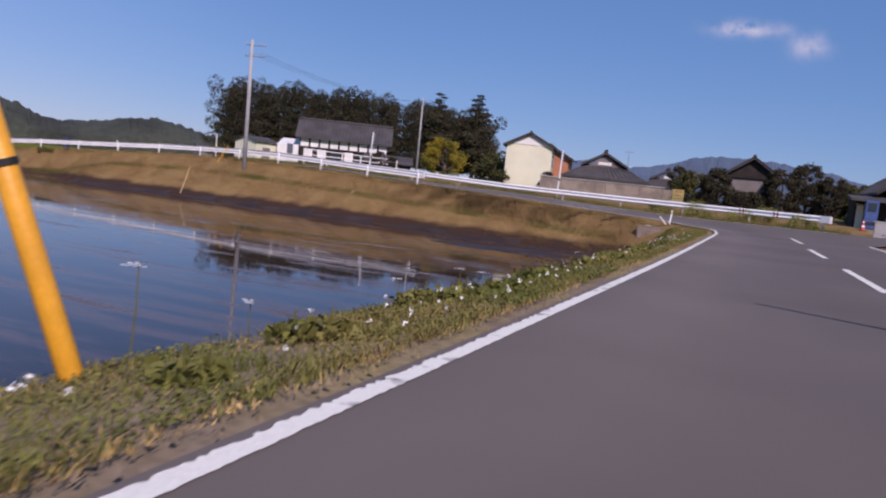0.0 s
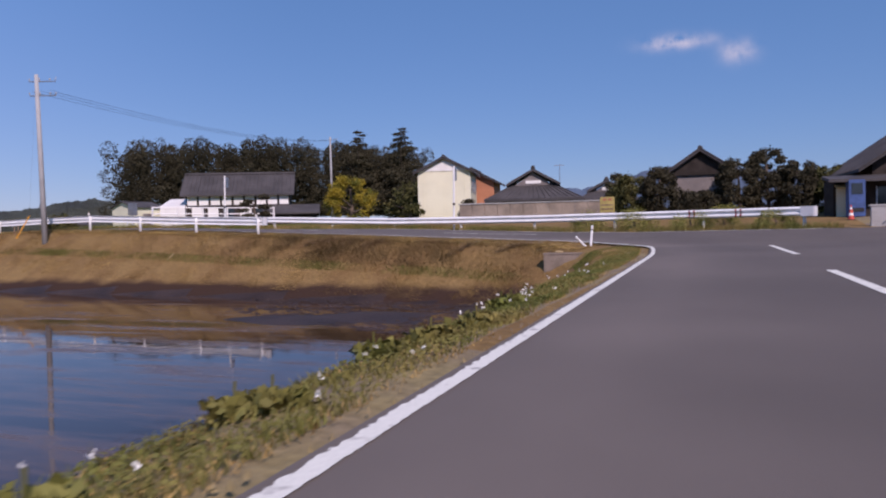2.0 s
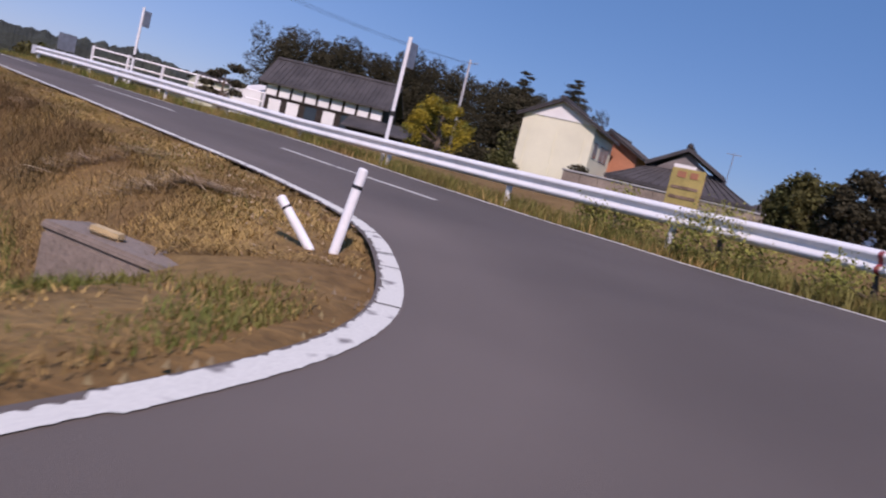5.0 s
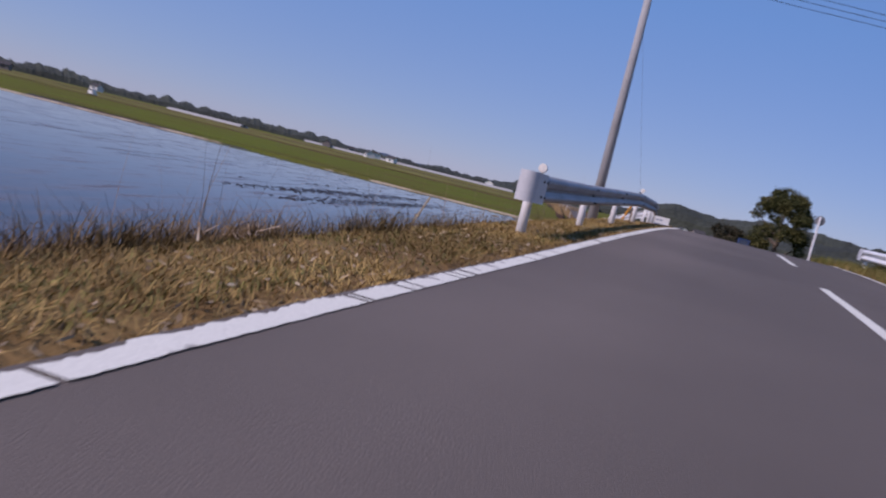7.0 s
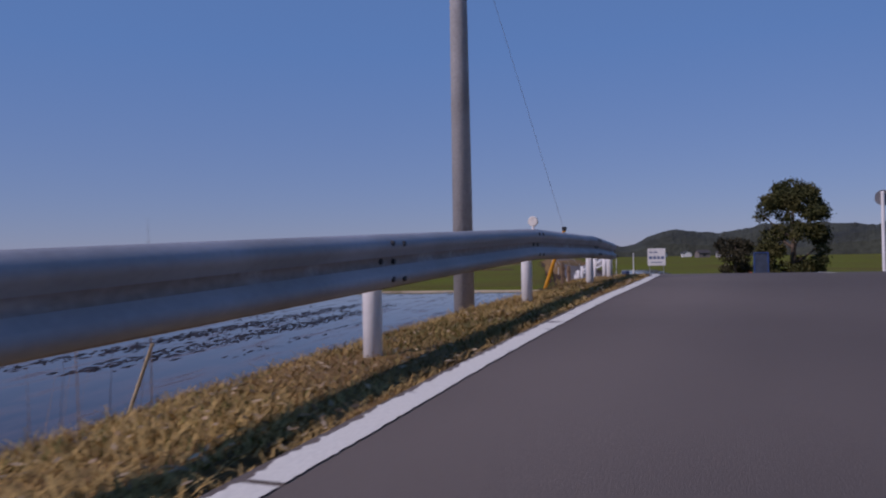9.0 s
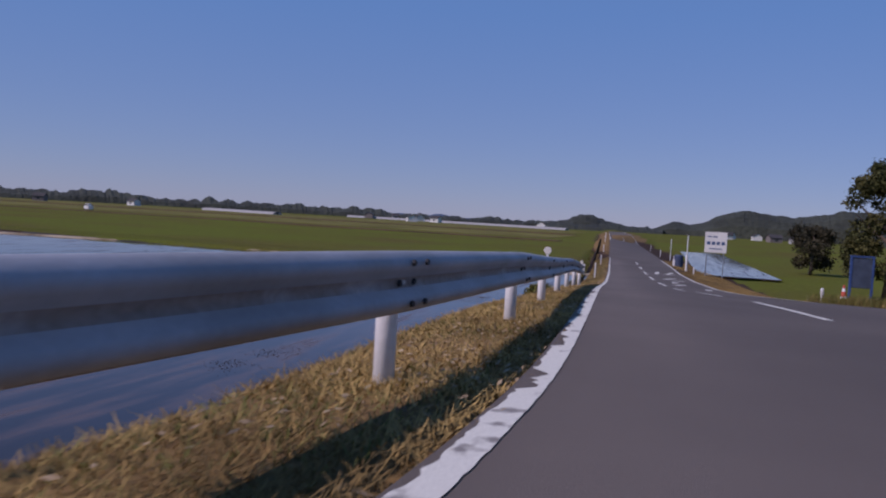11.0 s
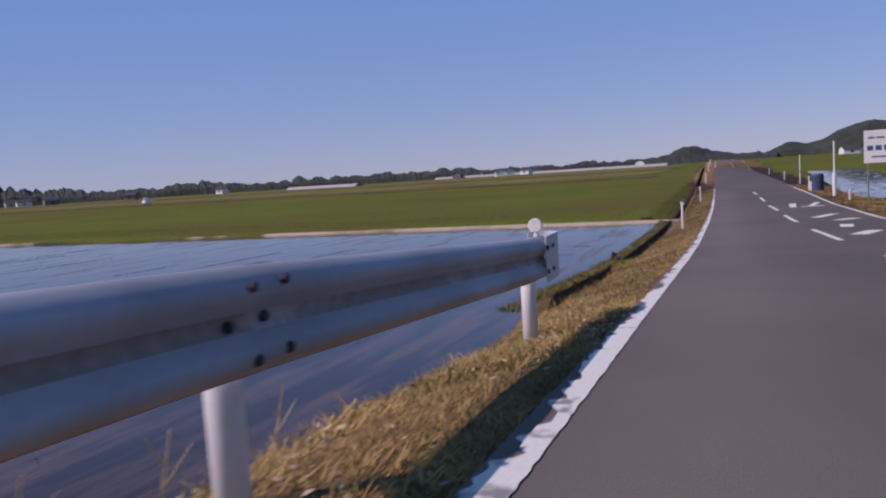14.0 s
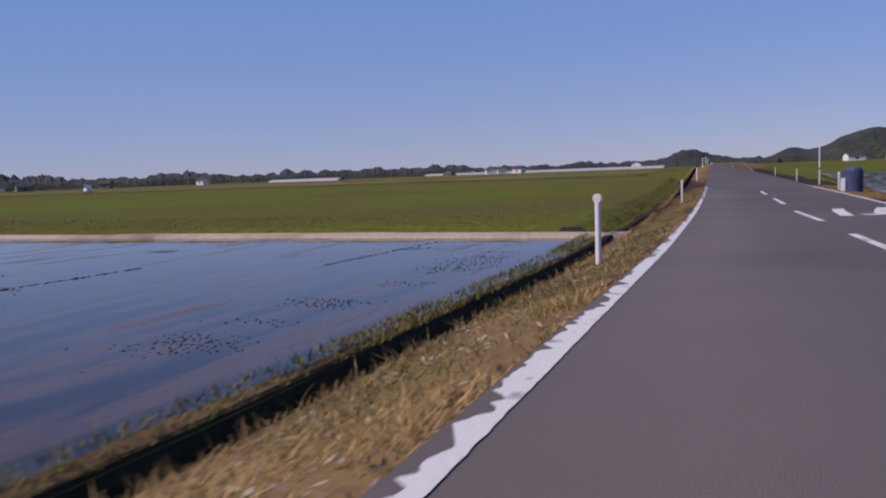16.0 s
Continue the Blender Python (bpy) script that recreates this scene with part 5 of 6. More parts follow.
def tree(x, y, height, width, label, mat, n=3500, size=0.16, trunk=0.35, seed=1, lobes=11, name="tree", category="tree", base=None, shape="round", limbs=5, lump=(0.16, 0.27)):
    rnd = np.random.default_rng(seed)
    z = gz(x, y) if base is None else base
    t = thing(name, label, category, (x, y, z))
    r0 = max(0.05, width * 0.04)
    part("trunk", bm_tube([(0, 0, -0.3), (0.02 * width, 0.01 * width, height * trunk), (-0.02 * width, 0.03 * width, height * 0.72)], [r0 * 1.25, r0, r0 * 0.35], 10), BARK, t, smooth=True)
    for k in range(limbs):
        a = 2 * math.pi * k / limbs + rnd.uniform(-0.4, 0.4)
        h0 = height * (trunk + 0.08 * k)
        part("limb", bm_tube([(0, 0, h0), (math.cos(a) * width * 0.2, math.sin(a) * width * 0.2, h0 + height * 0.1), (math.cos(a) * width * 0.36, math.sin(a) * width * 0.36, h0 + height * 0.2)], [r0 * 0.5, r0 * 0.3, r0 * 0.1], 6), BARK, t)
    blobs = []
    for k in range(lobes):
        a, q = rnd.uniform(0, 6.28), rnd.uniform(0, 1)
        if shape == "cone":
            q = (k + 0.5) / lobes
        if shape == "pads":
            s = width * rnd.uniform(0.13, 0.24)
            blobs.append((math.cos(a) * width * 0.32, math.sin(a) * width * 0.32, height * (0.35 + 0.6 * k / lobes), s, s, s * 0.4))
            continue
        hz_ = height * (trunk + (1 - trunk) * q * 0.88)
        if shape == "cone":
            lim = width * 0.5 * (1.0 - 0.82 * q) * rnd.uniform(0.75, 1.15)
            s = max(0.25, width * 0.22 * (1.1 - q))
            blobs.append((math.cos(a) * lim * 0.6, math.sin(a) * lim * 0.6, hz_, lim * 0.75 + 0.2, lim * 0.75 + 0.2, s * 0.6))
        else:
            lim = width * 0.36 * math.sqrt(max(0.05, 1 - (1.7 * q - 0.75) ** 2))
            s = width * rnd.uniform(*lump)
            blobs.append((math.cos(a) * lim, math.sin(a) * lim, hz_, s, s, s * rnd.uniform(0.6, 0.9)))
    ob = part("crown", quads("crown", leaves(blobs, n, size, rnd), mat), mat, t)
    return t


# dense wood behind the storehouse: crowns nobody could count
rnd = np.random.default_rng(8)
blobs = []
for k in range(150):
    u = rnd.uniform(0, 1)
    back = rnd.uniform(0, 16)
    x, y = -95 + 47 * u - back * 0.45, 110 + 22 * u + back * 0.9
    h = rnd.uniform(11.8, 14.2) * (0.92 if u > 0.8 else 1.0)
    z = 1.8
    w = rnd.uniform(1.8, 2.8)
    for q in (0.2, 0.42, 0.62, 0.8, 0.94):
        blobs.append((x + rnd.normal() * 0.5, y + rnd.normal() * 0.5, z + h * q, w * (1.25 - q * 0.75), w * (1.25 - q * 0.75), h * 0.11))
tagged(new("wood", quads("wood", leaves(blobs, 330000, 0.138, rnd, inner=0.55, fuzz=0.09), LEAFD)), "dense dark wood of cedar and bamboo behind the storehouse", "wood", kind="stuff")
tree(-52.4, 131.7, 17.2, 8.5, "tall dark conifer standing out of the wood", LEAFD, 15000, 0.165, 0.18, 21, 26, shape="cone")
tree(-58.5, 128.5, 16.6, 6.5, "tall dark conifer with a ragged top", LEAFD, 12000, 0.18, 0.18, 22, 24, shape="cone")
tree(-35.8, 81.2, 4.7, 6.0, "yellow-leaved garden tree beside the houses", LEAFY, 11000, 0.075, 0.1, 31, 60, limbs=4, lump=(0.05, 0.12))
tree(-31.5, 86.5, 3.4, 6.0, "green garden shrub between the houses", LEAF, 4200, 0.15, 0.08, 32, 14, name="shrub", category="shrub")
tree(-28.0, 78.2, 1.6, 2.4, "low grey-green shrub before the cream house", LEAF, 1400, 0.1, 0.08, 33, 9, name="shrub", category="shrub")
tree(-22.9, 79.2, 1.9, 1.6, "clipped shrub at the corner of the cream house", LEAFD, 1300, 0.09, 0.08, 34, 9, name="shrub", category="shrub")
tree(-9.6, 80.5, 3.6, 2.0, "small palm-like garden tree before the outbuilding", LEAFD, 1800, 0.12, 0.45, 35, 9)
for k, (x, y, h, w, m) in enumerate(((-6.6, 66.2, 3.0, 3.6, LEAF), (-4.6, 65.0, 3.6, 3.0, LEAFD), (0.2, 65.4, 3.9, 3.4, LEAFD), (1.9, 66.0, 4.5, 3.2, LEAFD), (3.6, 65.2, 3.6, 3.0, LEAFD), (5.4, 65.6, 3.1, 3.2, LEAF), (-2.4, 64.8, 1.7, 3.6, LEAFD), (7.2, 66.5, 2.9, 3.0, LEAFD))):
    tree(x, y, h, w, "dark evergreen garden tree around the grey storehouse" if m is LEAFD else "green garden tree around the grey storehouse", m, 12000, 0.07, 0.08, 40 + k, 80, lump=(0.06, 0.14))
tree(-31.0, 57.7, 2.6, 2.2, "cloud-pruned garden pine behind the pipe fence", LEAFD, 1700, 0.08, 0.3, 55, 7, shape="pads")
tree(-96, 62.4, 10.2, 7.2, "broad evergreen tree beside the road", LEAF, 30000, 0.105, 0.12, 61, 110, base=-1.8, lump=(0.06, 0.13))
tree(-131, 63.5, 5.8, 5.0, "small dark bushy tree on the field edge", LEAFD, 5200, 0.15, 0.12, 62, 12, base=-1.9)
tree(-48.5, 57.5, 1.5, 2.6, "low green bush beside the side road", LEAF, 1800, 0.1, 0.08, 63, 9, name="shrub", category="shrub")
tree(-55.3, 44.25, 0.44, 0.8, "leafy green weed clump behind the guard rail", GRASS, 1500, 0.035, 0.1, 64, 8, name="weed_clump", category="weeds", limbs=3)
tree(-54.6, 44.38, 0.22, 0.7, "leafy green weed clump behind the guard rail", GRASS, 600, 0.035, 0.1, 65, 8, name="weed_clump", category="weeds", limbs=3)
for k, (x, y, h, w) in enumerate(((-1.9, 46.6, 0.95, 1.7), (-4.3, 47.6, 1.05, 2.0), (-6.6, 48.6, 0.9, 1.6), (1.3, 45.0, 0.8, 1.5), (-0.6, 46.9, 1.1, 1.4))):
    tree(x, y, h, w, "tall flowering weeds grown round the guard rail", WEED, 4200, 0.026, 0.1, 70 + k, 16, name="weed_clump", category="weeds", limbs=3)
tree(8.6, 48.6, 0.9, 5.0, "dark hedge over the block wall", LEAFD, 4200, 0.08, 0.08, 80, 10, name="hedge", category="hedge")


# ------------------------------------------------------------ grass
def blades(places, heights, width, lean, rnd, single=False):
    """One bent blade at each place, as two-sided slim triangles."""
    n = len(places)
    a = rnd.uniform(0, 2 * math.pi, n)
    side = np.stack([np.cos(a), np.sin(a), np.zeros(n)], 1)
    b = a + rnd.uniform(0.8, 2.3, n)
    tip = np.stack([np.cos(b), np.sin(b), np.zeros(n)], 1) * (heights * rnd.uniform(0.2, 1.0, n) * lean)[:, None]
    up = np.stack([np.zeros(n), np.zeros(n), heights], 1)
    w = (width * rnd.uniform(0.6, 1.3, n))[:, None]
    p = places
    if single:
        return np.stack([p - side * w, p + side * w, p + up + tip + side * w * 0.4, p + up + tip - side * w * 0.4], 1)
    mid = p + up * 0.55 + tip * 0.35
    return np.concatenate([np.stack([p - side * w, p + side * w, mid + side * w * 0.7, mid - side * w * 0.7], 1),
                           np.stack([mid - side * w * 0.7, mid + side * w * 0.7, p + up + tip + side * w * 0.1, p + up + tip - side * w * 0.1], 1)])


def sow(line, d0, d1, n, rnd, clump=0.0, x0=-1e9, x1=1e9, y0=-1e9, y1=1e9):
    """Random places at a distance left of a line."""
    pts = np.array(dense(line, 0.7))
    keep = (pts[:, 0] > x0) & (pts[:, 0] < x1) & (pts[:, 1] > y0) & (pts[:, 1] < y1)
    ids = np.nonzero(keep[:-1])[0]
    lens = np.linalg.norm(pts[ids + 1] - pts[ids], axis=1)
    i = rnd.choice(ids, n, p=lens / lens.sum())
    u = rnd.uniform(0, 1, n)[:, None]
    a, b = pts[i], pts[i + 1]
    t = b - a
    t /= np.linalg.norm(t, axis=1)[:, None]
    q = a + (b - a) * u
    d = rnd.uniform(d0, d1, n)
    xy = q + np.stack([-t[:, 1], t[:, 0]], 1) * d[:, None]
    if clump:
        f = np.array([noise.noise(Vector((x * clump, y * clump, 3.0))) for x, y in xy])
        xy = xy[f > rnd.uniform(-0.45, 0.35, n)]
    z = ground_z(xy[:, 0], xy[:, 1])
    return np.column_stack([xy, z - 0.01])


def grass(name, label, mat, places, h0, h1, width, lean, seed, single=False):
    rnd = np.random.default_rng(seed)
    hs = rnd.uniform(h0, h1, len(places)) * rnd.uniform(0.6, 1.0, len(places))
    return tagged(new(name, quads(name, blades(places, hs, width, lean, rnd, single), mat)), label, "grass", kind="stuff")


DARKGRASS = material("dark_rank_grass", (0.045, 0.038, 0.019), 0.8, 0.2, 0.7, 9, 0, spec=0.2, island=0.35)
rnd = np.random.default_rng(17)
grass("grass", "short green grass and clover on the verge", GRASS, sow(LEFT_S, 0.24, 2.1, 130000, rnd, 1.2, y0=-2, y1=38, x0=-5), 0.03, 0.10, 0.0055, 1.0, 1)
grass("grass", "dry grass mixed into the green verge", STRAW, sow(LEFT_S, 0.2, 2.0, 70000, rnd, 1.5, y0=-2, y1=38, x0=-5), 0.015, 0.065, 0.0045, 1.7, 2)
grass("grass", "dry mown straw on the causeway bank", STRAW, sow(LEFT_S, 0.25, 4.4, 360000, rnd, 1.0, x0=-66, x1=-4.0), 0.02, 0.085, 0.0045, 2.4, 3, True)
grass("grass", "trodden straw beside the causeway's edge line", STRAW, sow(LEFT_S, 0.02, 1.5, 260000, rnd, 1.6, x0=-70, x1=-4.0), 0.015, 0.06, 0.004, 3.0, 23, True)
grass("grass", "green weeds low on the causeway bank", GRASS, sow(LEFT_S, 2.75, 3.2, 34000, rnd, 0.35, x0=-64, x1=-4), 0.05, 0.16, 0.008, 1.0, 4)
grass("grass", "dry mown straw on the low verge", STRAW, sow(LEFT_S, 0.04, 1.45, 150000, rnd, 1.2, x0=-125, x1=-64), 0.02, 0.075, 0.0038, 2.6, 5, True)
q = sow(LEFT_S, 1.66, 2.0, 34000, rnd, 0.6, x0=-125, x1=-67.5)
grass("grass", "green grass along the field ridge", GRASS, np.column_stack([q[:, :2], road_z(q[:, 0], q[:, 1]) - 0.36]), 0.03, 0.10, 0.006, 1.3, 6)
grass("grass", "tall weeds under the outer guard rail", GRASS, sow(RIGHT_S, -2.6, -0.12, 190000, rnd, 0.4, x0=-62, x1=3, y0=43), 0.12, 0.46, 0.009, 0.7, 7)
grass("grass", "dry stalks under the outer guard rail", STRAW, sow(RIGHT_S, -2.4, -0.1, 50000, rnd, 0.8, x0=-62, x1=3, y0=43), 0.1, 0.42, 0.007, 0.8, 8)
grass("grass", "dry grass on the verge before the far paddy", STRAW, sow(RIGHT_S, -4.5, -0.15, 60000, rnd, 0.5, x0=-135, x1=-60), 0.05, 0.16, 0.008, 1.0, 9)
grass("grass", "thin tall dry reeds standing on the bank", TIMBER, sow(LEFT_S, 1.4, 2.6, 70, rnd, 0, x0=-27, x1=-13), 0.6, 1.2, 0.003, 0.25, 10)
grass("grass", "dark rank grass at the foot of the bank", DARKGRASS, sow(LEFT_S, 2.7, 3.1, 9000, rnd, 0.3, x0=-62, x1=-4), 0.04, 0.12, 0.007, 1.0, 11)
REED = material("dead_reed", (0.19, 0.125, 0.058), 0.85, 0.25, 0.9, 9, 0, spec=0.15, island=0.4, second=(0.12, 0.085, 0.036))
rd = sow(LEFT_S, 1.35, 2.8, 110000, rnd, 0.9, x0=-26, x1=-5)
rd = rd[rnd.uniform(0, 1, len(rd)) < 0.7 * np.exp(-((rd[:, 0] + 15) / 5.0) ** 2)]
grass("grass", "brown dead reeds leaning over the bank", REED, rd, 0.10, 0.34, 0.004, 1.5, 27)
for k, (x, y) in enumerate(((-59.9, 44.1), (-60.6, 44.0), (-61.4, 43.95))):
    tw = thing("dead_twig", "bare pale dead twig standing on the bank", "twig", (x, y, gz(x, y)), group="dead twigs")
    part("stem", bm_tube([(0, 0, -0.05), (0.03, 0.02, 0.22), (0.0, 0.06, 0.46)], [0.008, 0.006, 0.003], 6), BAMBOO, tw)
    for j in range(3):
        part("branch", bm_tube([(0.02, 0.02, 0.14 + 0.09 * j), (0.12 * (-1) ** j, 0.05, 0.26 + 0.1 * j)], [0.005, 0.002], 5), BAMBOO, tw)
xy = np.column_stack([rnd.uniform(-103, -95.9, 16000), rnd.uniform(-30, 39, 16000)])
grass("grass", "young green growth at the edge of the field", GRASS, np.column_stack([xy, ground_z(xy[:, 0], xy[:, 1])]), 0.02, 0.07, 0.012, 0.8, 12)

grass("grass", "green tufts in the dry verge", GRASS, sow(LEFT_S, 0.2, 1.3, 55000, rnd, 1.1, x0=-125, x1=-5), 0.02, 0.07, 0.0045, 1.3, 28, True)
MOSSY = material("yellow_green_grass", (0.22, 0.20, 0.045), 0.75, 0.2, 0.8, 9, 0, island=0.4, second=(0.13, 0.14, 0.03))
grass("grass", "yellow-green trodden grass in the dry verge", MOSSY, sow(LEFT_S, 0.3, 1.45, 90000, rnd, 0.55, x0=-125, x1=-8), 0.015, 0.055, 0.0045, 2.2, 29, True)
cp = sow(LEFT_S, 0.3, 1.9, 75000, rnd, 1.5, y0=-2, y1=30, x0=-5)
cg = np.random.default_rng(9)
cp[:, 2] += cg.uniform(0.015, 0.07, len(cp))
cu_, cv_ = cg.normal(size=(len(cp), 3)) * (1, 1, 0.4), cg.normal(size=(len(cp), 3)) * (1, 1, 0.4)
cu_, cv_ = cu_ / np.linalg.norm(cu_, axis=1)[:, None] * 0.013, cv_ / np.linalg.norm(cv_, axis=1)[:, None] * 0.013
tagged(new("clover", quads("clover", np.stack([cp - cu_, cp - cv_, cp + cu_, cp + cv_], 1), GRASS)), "low green clover leaves covering the verge", "clover", kind="stuff")

# white clover and umbel flowers on stalks
fl = sow(LEFT_S, 0.4, 1.3, 170, rnd, 0.8, y0=0, y1=27, x0=-4)
fr = np.random.default_rng(5)
hh = fr.uniform(0.07, 0.17, len(fl))
tops = fl + np.stack([np.zeros(len(fl)), np.zeros(len(fl)), hh], 1)
heads = []
for p in tops:
    for k in range(8):
        c = p + fr.normal(size=3) * 0.008
        u, v = fr.normal(size=3), fr.normal(size=3)
        u, v = u / np.linalg.norm(u) * 0.010, v / np.linalg.norm(v) * 0.010
        heads.append([c - u, c - v, c + u, c + v])
tagged(new("flowers", quads("flowers", np.array(heads), PETAL)), "small white clover flowers in the verge", "flowers", kind="stuff")
grass("grass", "stems of the white flowers", GRASS, fl, 0.08, 0.17, 0.003, 0.1, 13)
for k in range(8):
    p = (-3.0 - fr.uniform(0, 0.7), 1.8 + k * 1.6 + fr.uniform(-0.6, 0.6))
    z = gz(*p)
    h = fr.uniform(0.35, 0.65)
    um = thing("umbel_flower", "tall white umbel flower on a thin stalk", "flower", (p[0], p[1], z), group="umbel flowers")
    part("stalk", bm_tube([(0, 0, -0.05), (0.02, 0.01, h * 0.6), (0.0, 0.03, h)], [0.006, 0.005, 0.004], 6), GRASS, um)
    hd = np.array([[[math.cos(a) * r + dx, math.sin(a) * r + dy, h + dz] for a in (0, 1.57, 3.14, 4.71)] for dx, dy, dz, r in [(fr.normal() * 0.03, fr.normal() * 0.03, fr.normal() * 0.008, 0.018) for _ in range(16)]])
    part("head", quads("head", hd, PETAL), PETAL, um)

# broad-leaved dock plants at the road's edge
for k, (x, y) in enumerate([(-2.75, 6.1), (-2.6, 6.7), (-2.4, 12.9), (-2.75, 14.2), (-2.6, 21.3)] + [(-2.3 - 0.5 * ((k * 0.618) % 1), 2.6 + k * 0.95 + 0.5 * math.sin(k * 2.4)) for k in range(20)]):
    z = gz(x, y)
    dk = thing("dock_plant", "broad-leaved green dock plant in the verge", "plant", (x, y, z), group="dock plants")
    r2 = np.random.default_rng(k)
    part("leaves", quads("leaves", leaves([(0, 0, 0.06, 0.17, 0.15, 0.06), (0.09, 0.06, 0.08, 0.1, 0.1, 0.05)], 130, 0.042, r2), GRASS), GRASS, dk)
    part("stem", bm_tube([(0, 0, -0.03), (0.01, 0, 0.2)], 0.008, 6), GRASS, dk)

# ------------------------------------------------------------ mud standing out of the water
def clods(name, label, xs, ys, zs, r, mat, seed, stretch=(1.0, 0.8)):
    """Low uneven lumps as squashed pyramids."""
    g = np.random.default_rng(seed)
    n = len(xs)
    tris = []
    c = np.stack([xs, ys, zs], 1)
    k = 6
    ang = g.uniform(0, 6.28, n)[:, None] + np.arange(k) * 2 * math.pi / k
    rad = (r * g.uniform(0.4, 1.5, n))[:, None] * g.uniform(0.6, 1.3, (n, k))
    ring = np.stack([c[:, None, 0] + np.cos(ang) * rad * stretch[0], c[:, None, 1] + np.sin(ang) * rad * stretch[1], np.repeat(c[:, 2:3], k, 1) - 0.03], 2)
    top = c + np.stack([g.normal(size=n) * r * 0.2, g.normal(size=n) * r * 0.2, g.uniform(0.05, 0.22, n) * r], 1)
    f = np.stack([ring, np.roll(ring, -1, 1), np.repeat(top[:, None], k, 1)], 2).reshape(-1, 3, 3)
    return tagged(new(name, quads(name, f, mat)), label, "mud", kind="stuff")


g = np.random.default_rng(12)
xs, ys = [], []
for row in range(17):                         # tractor rows along the field, broken
    y0 = 36.35 - row * 1.75 - 0.2 * (row % 3)
    for x in np.arange(-95, -46, 0.07):
        if noise.noise(Vector((x * 0.09, row * 3.1, 0.0))) > 0.1 + 0.06 * (row % 4):
            xs.append(x + g.normal() * 0.05)
            ys.append(y0 - (x + 80) * 0.065 + g.normal() * 0.03)
xs, ys = np.array(xs), np.array(ys)
clods("mud_clods", "broken rows of dark mud standing out of the water", xs, ys, np.full(len(xs), WATER_Z + 0.008), 0.05, MUD, 1, (3.0, 0.3))
gs = np.random.default_rng(77)               # crumbs of mud in loose bands between the tractor rows
sx, sy = gs.uniform(-98, -50, 60000), gs.integers(0, 7, 60000)
keep = np.array([noise.noise(Vector((x * 0.16, r * 2.3, 9.0))) + 0.7 * noise.noise(Vector((x * 1.1, r * 5.1, 3.0))) for x, r in zip(sx, sy)]) > 0.12 + 0.08 * sy + 0.3 * gs.uniform(0, 1, 60000)
sx, sy = sx[keep], 39.1 - sy[keep] * 2.3 - (sx[keep] + 78) * 0.06 + gs.normal(size=keep.sum()) * (0.34 - 0.03 * sy[keep])
inside = sy < 40.6 + (sx + 80) * -0.02
sx, sy = sx[inside], sy[inside]
clods("mud_clods", "scattered crumbs of mud breaking the water in faint rows", sx, sy, np.full(len(sx), WATER_Z + 0.004), 0.045, MUD, 7, (1.7, 0.6))
xs, ys = g.uniform(-95, -44, 9000), np.zeros(9000)
ys = 40.9 - np.abs(g.normal(size=9000)) * 1.6
keep = np.array([noise.noise(Vector((x * 0.25, y * 0.5, 2.0))) for x, y in zip(xs, ys)]) > 0.58
clods("mud_clods", "dark mud clods along the water's edge", xs[keep], ys[keep], np.full(keep.sum(), WATER_Z + 0.01), 0.07, MUD, 2, (1.8, 0.6))
xs, ys = g.uniform(-26, -4, 16000), g.uniform(2, 42, 16000)
keep = np.array([noise.noise(Vector((x * 0.16, y * 0.45, 5.0))) for x, y in zip(xs, ys)]) > 0.7
near = nearest(xs, ys, LEFT_S)[0]
keep = keep | ((near < 5.4) & (g.uniform(0, 1, 16000) < 0.6)) | ((ys > 33 - (xs + 14) * 0.5) & (xs > -16) & (g.uniform(0, 1, 16000) < 0.7))
clods("mud_clods", "clods of wet mud in the corner of the paddy", xs[keep], ys[keep], np.full(keep.sum(), WATER_Z + 0.005), 0.17, MUD, 3, (2.0, 0.6))
xs, ys = g.uniform(-78, -44, 12000), g.uniform(22, 36, 12000)
keep = ((xs + 61) / 16) ** 2 + ((ys - 29) / 3.2) ** 2 + 0.6 * g.normal(size=12000) < 0.25 + 0.9 * np.sin(ys * 2.1 + xs * 0.1)
clods("mud_clods", "low streaks of brown mud in mid-field", xs[keep], ys[keep], np.full(keep.sum(), WATER_Z - 0.004), 0.2, MUD, 4, (3.2, 0.4))
gg = np.random.default_rng(3)
cl = [(-83.7 + gg.normal() * 0.3, 34.65 + gg.normal() * 0.14) for _ in range(420)]
grass("grass", "floating clump of dry grass in the flooded field", STRAW, np.array([(x, y, WATER_Z - 0.01) for x, y in cl]), 0.03, 0.13, 0.009, 1.6, 14)

# loose stones and straw litter along the road's edge
xs_ = sow(LEFT_S, -0.02, 0.5, 2600, rnd, 0, x0=-110, x1=0, y0=0)
clods("litter", "grit and crumbs of earth along the road's edge", xs_[:, 0], xs_[:, 1], xs_[:, 2] + 0.02, 0.014, SOIL, 5)
FLECK = material("pale_dry_leaf", (0.50, 0.40, 0.26), 0.8, 0.2, 2.0, 20, 0, island=0.4, second=(0.30, 0.20, 0.11))
fp = sow(LEFT_S, -0.02, 1.1, 15000, rnd, 0.9, x0=-125, x1=-4)
fg = np.random.default_rng(15)
fp[:, 2] += fg.uniform(0.025, 0.06, len(fp))
fu, fv = fg.normal(size=(len(fp), 3)) * (1, 1, 0.3), fg.normal(size=(len(fp), 3)) * (1, 1, 0.3)
fu, fv = fu / np.linalg.norm(fu, axis=1)[:, None] * fg.uniform(0.012, 0.04, len(fp))[:, None], fv / np.linalg.norm(fv, axis=1)[:, None] * 0.011
tagged(new("litter", quads("litter", np.stack([fp - fu, fp - fv, fp + fu, fp + fv], 1), FLECK)), "pale dry leaves and chaff lying on the verge", "litter", kind="stuff")
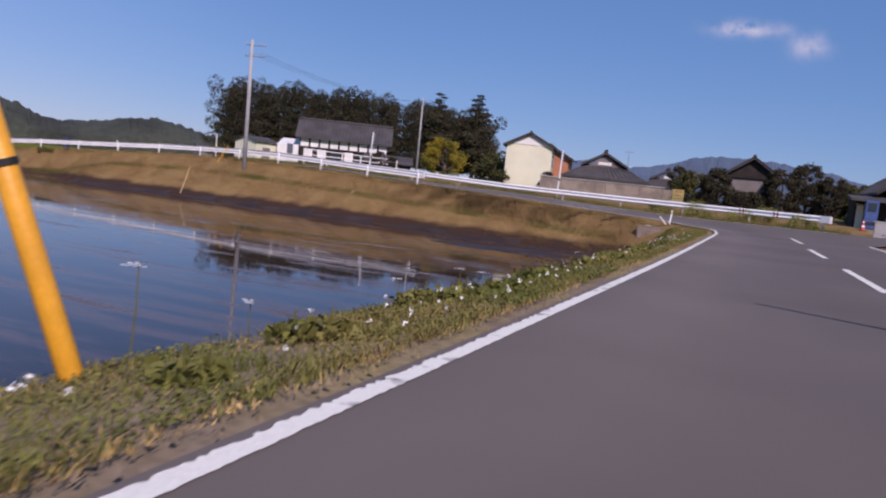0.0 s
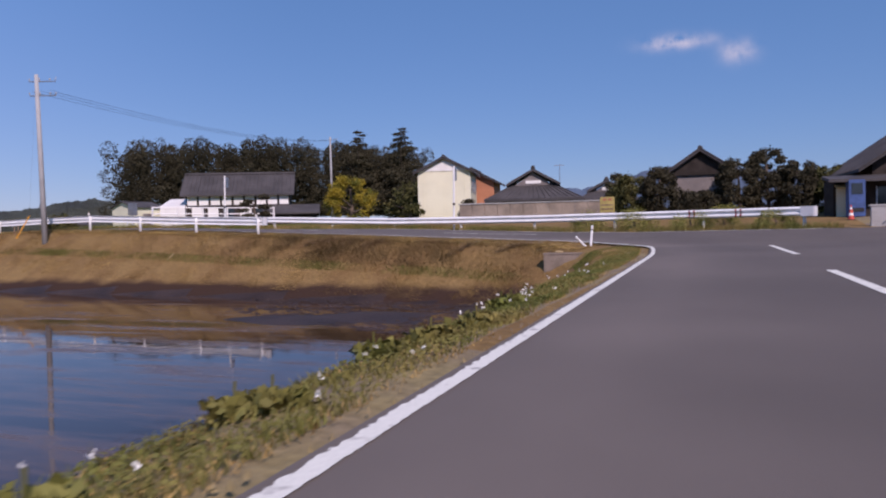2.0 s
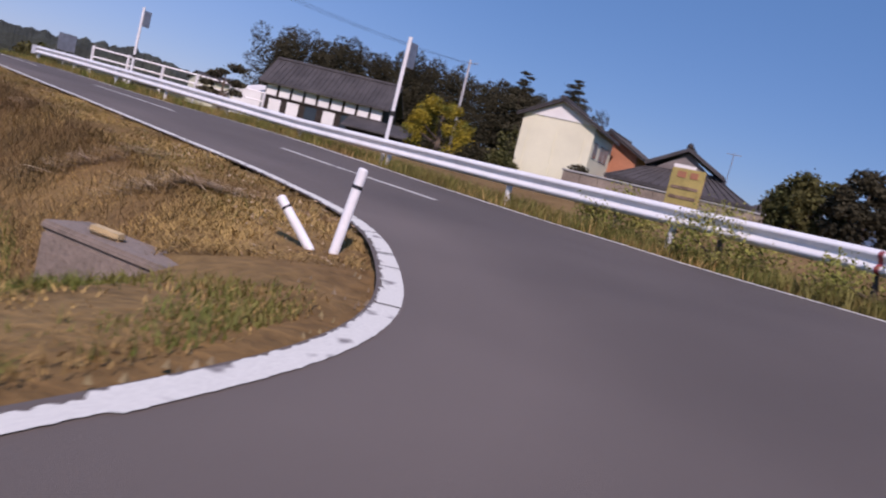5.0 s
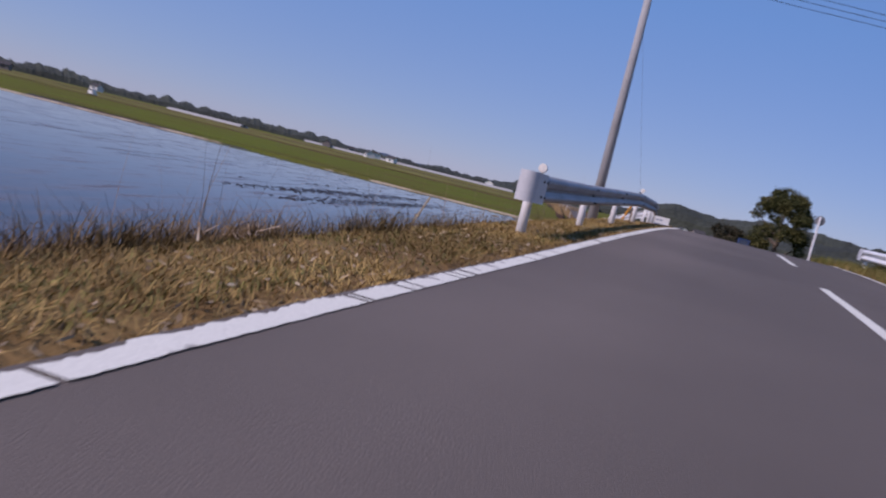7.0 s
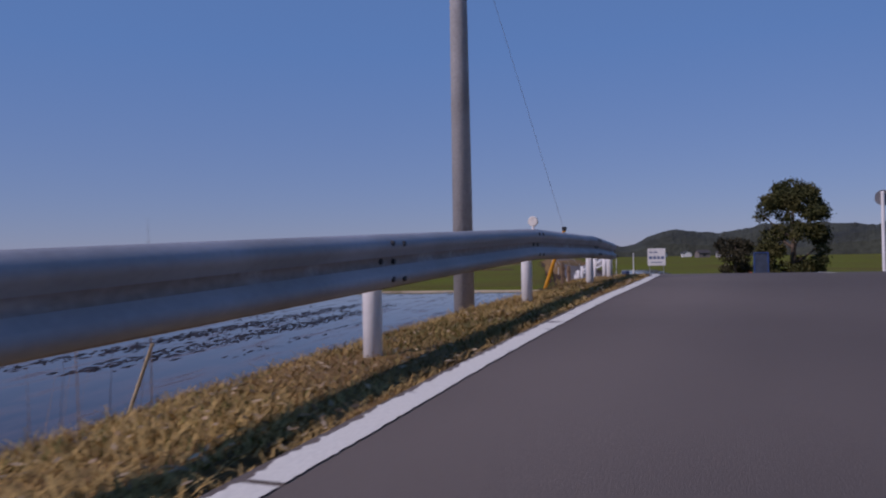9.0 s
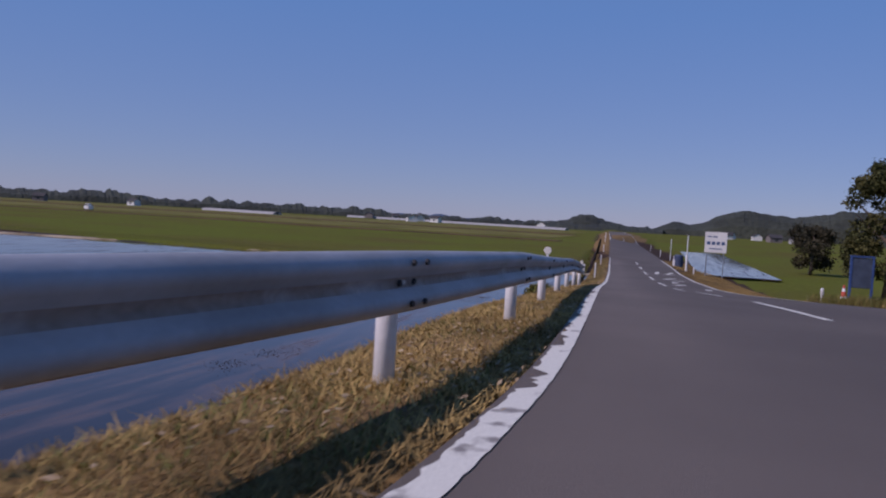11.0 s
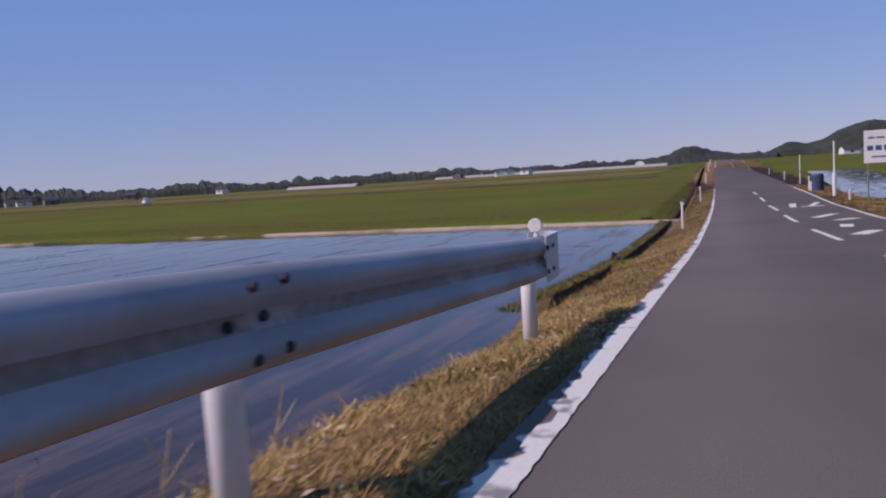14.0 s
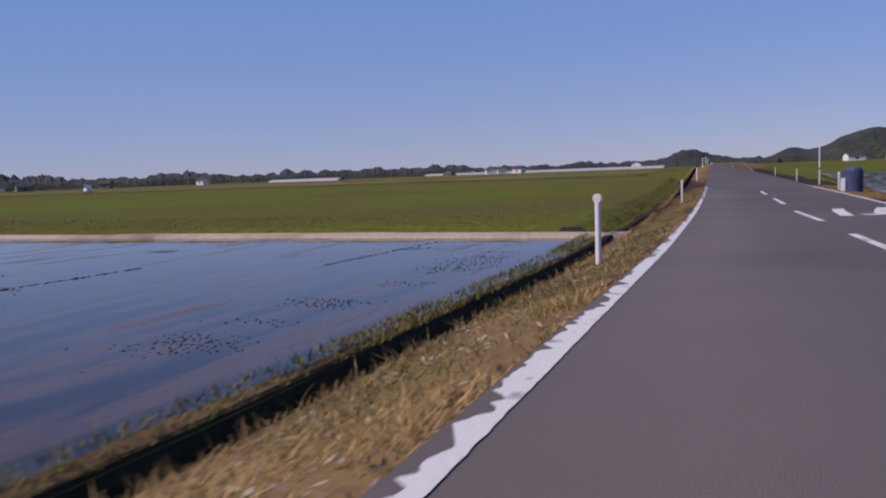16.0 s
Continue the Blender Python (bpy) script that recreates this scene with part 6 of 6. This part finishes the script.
sl_ = np.random.default_rng(16)
for x, y, z, a in ((-13.6, 40.9, -0.04, 0.5), (-7.5, 39.8, -0.07, 0.35), (-9.7, 40.1, -0.3, 0.8), (-16.5, 41.2, -0.1, 0.2)):
    n = 140
    along_ = sl_.normal(size=n) * 0.42
    px, py = x + math.cos(a) * along_ + sl_.normal(size=n) * 0.07, y + math.sin(a) * along_ + sl_.normal(size=n) * 0.07
    c = np.column_stack([px, py, ground_z(px, py) + sl_.uniform(0.03, 0.1, n)])
    b = a + sl_.normal(size=n) * 0.35
    u = np.stack([np.cos(b), np.sin(b), sl_.normal(size=n) * 0.12], 1) * sl_.uniform(0.15, 0.3, n)[:, None]
    v = np.stack([-np.sin(b), np.cos(b), np.zeros(n)], 1) * 0.006
    tagged(new("straw_heap", quads("straw_heap", np.stack([c - u - v, c + u - v, c + u + v, c - u + v], 1), FLECK)), "loose heap of pale cut straw on the bank", "straw", group="straw heaps", kind="stuff")
hang = sow(LEFT_S, 1.18, 1.33, 9000, rnd, 1.0, x0=-125, x1=-66)
grass("grass", "long dry grass hanging over the ditch", STRAW, np.column_stack([hang[:, :2], road_z(hang[:, 0], hang[:, 1]) - 0.37]), 0.05, 0.15, 0.004, 1.8, 31)
mo = np.random.default_rng(18)
mx_, my_ = -76.3 + mo.normal(size=3500) * 0.4, 42.88 + mo.normal(size=3500) * 0.12
grass("grass", "bright mossy tuft beside the sluice box", WEED, np.column_stack([mx_, my_, road_z(mx_, my_ + 1.5) - 0.40]), 0.03, 0.10, 0.006, 1.4, 32)
for x, y, w in ((-75.4, 42.98, 0.75),):
    bm = bmesh.new()
    bmesh.ops.create_icosphere(bm, subdivisions=3, radius=1.0)
    for v in bm.verts:
        v.co *= 1 + 0.25 * noise.noise(v.co * 1.7 + Vector((x, y, 0)))
    bmesh.ops.scale(bm, vec=(w, 0.3, 0.32), verts=bm.verts)
    bmesh.ops.translate(bm, vec=(x, y, rz(x, y + 1.5) - 0.66), verts=bm.verts)
    tagged(part("earth_heap", bm, DRYSOIL, smooth=True), "slumped earth filling the drainage ditch", "earth")
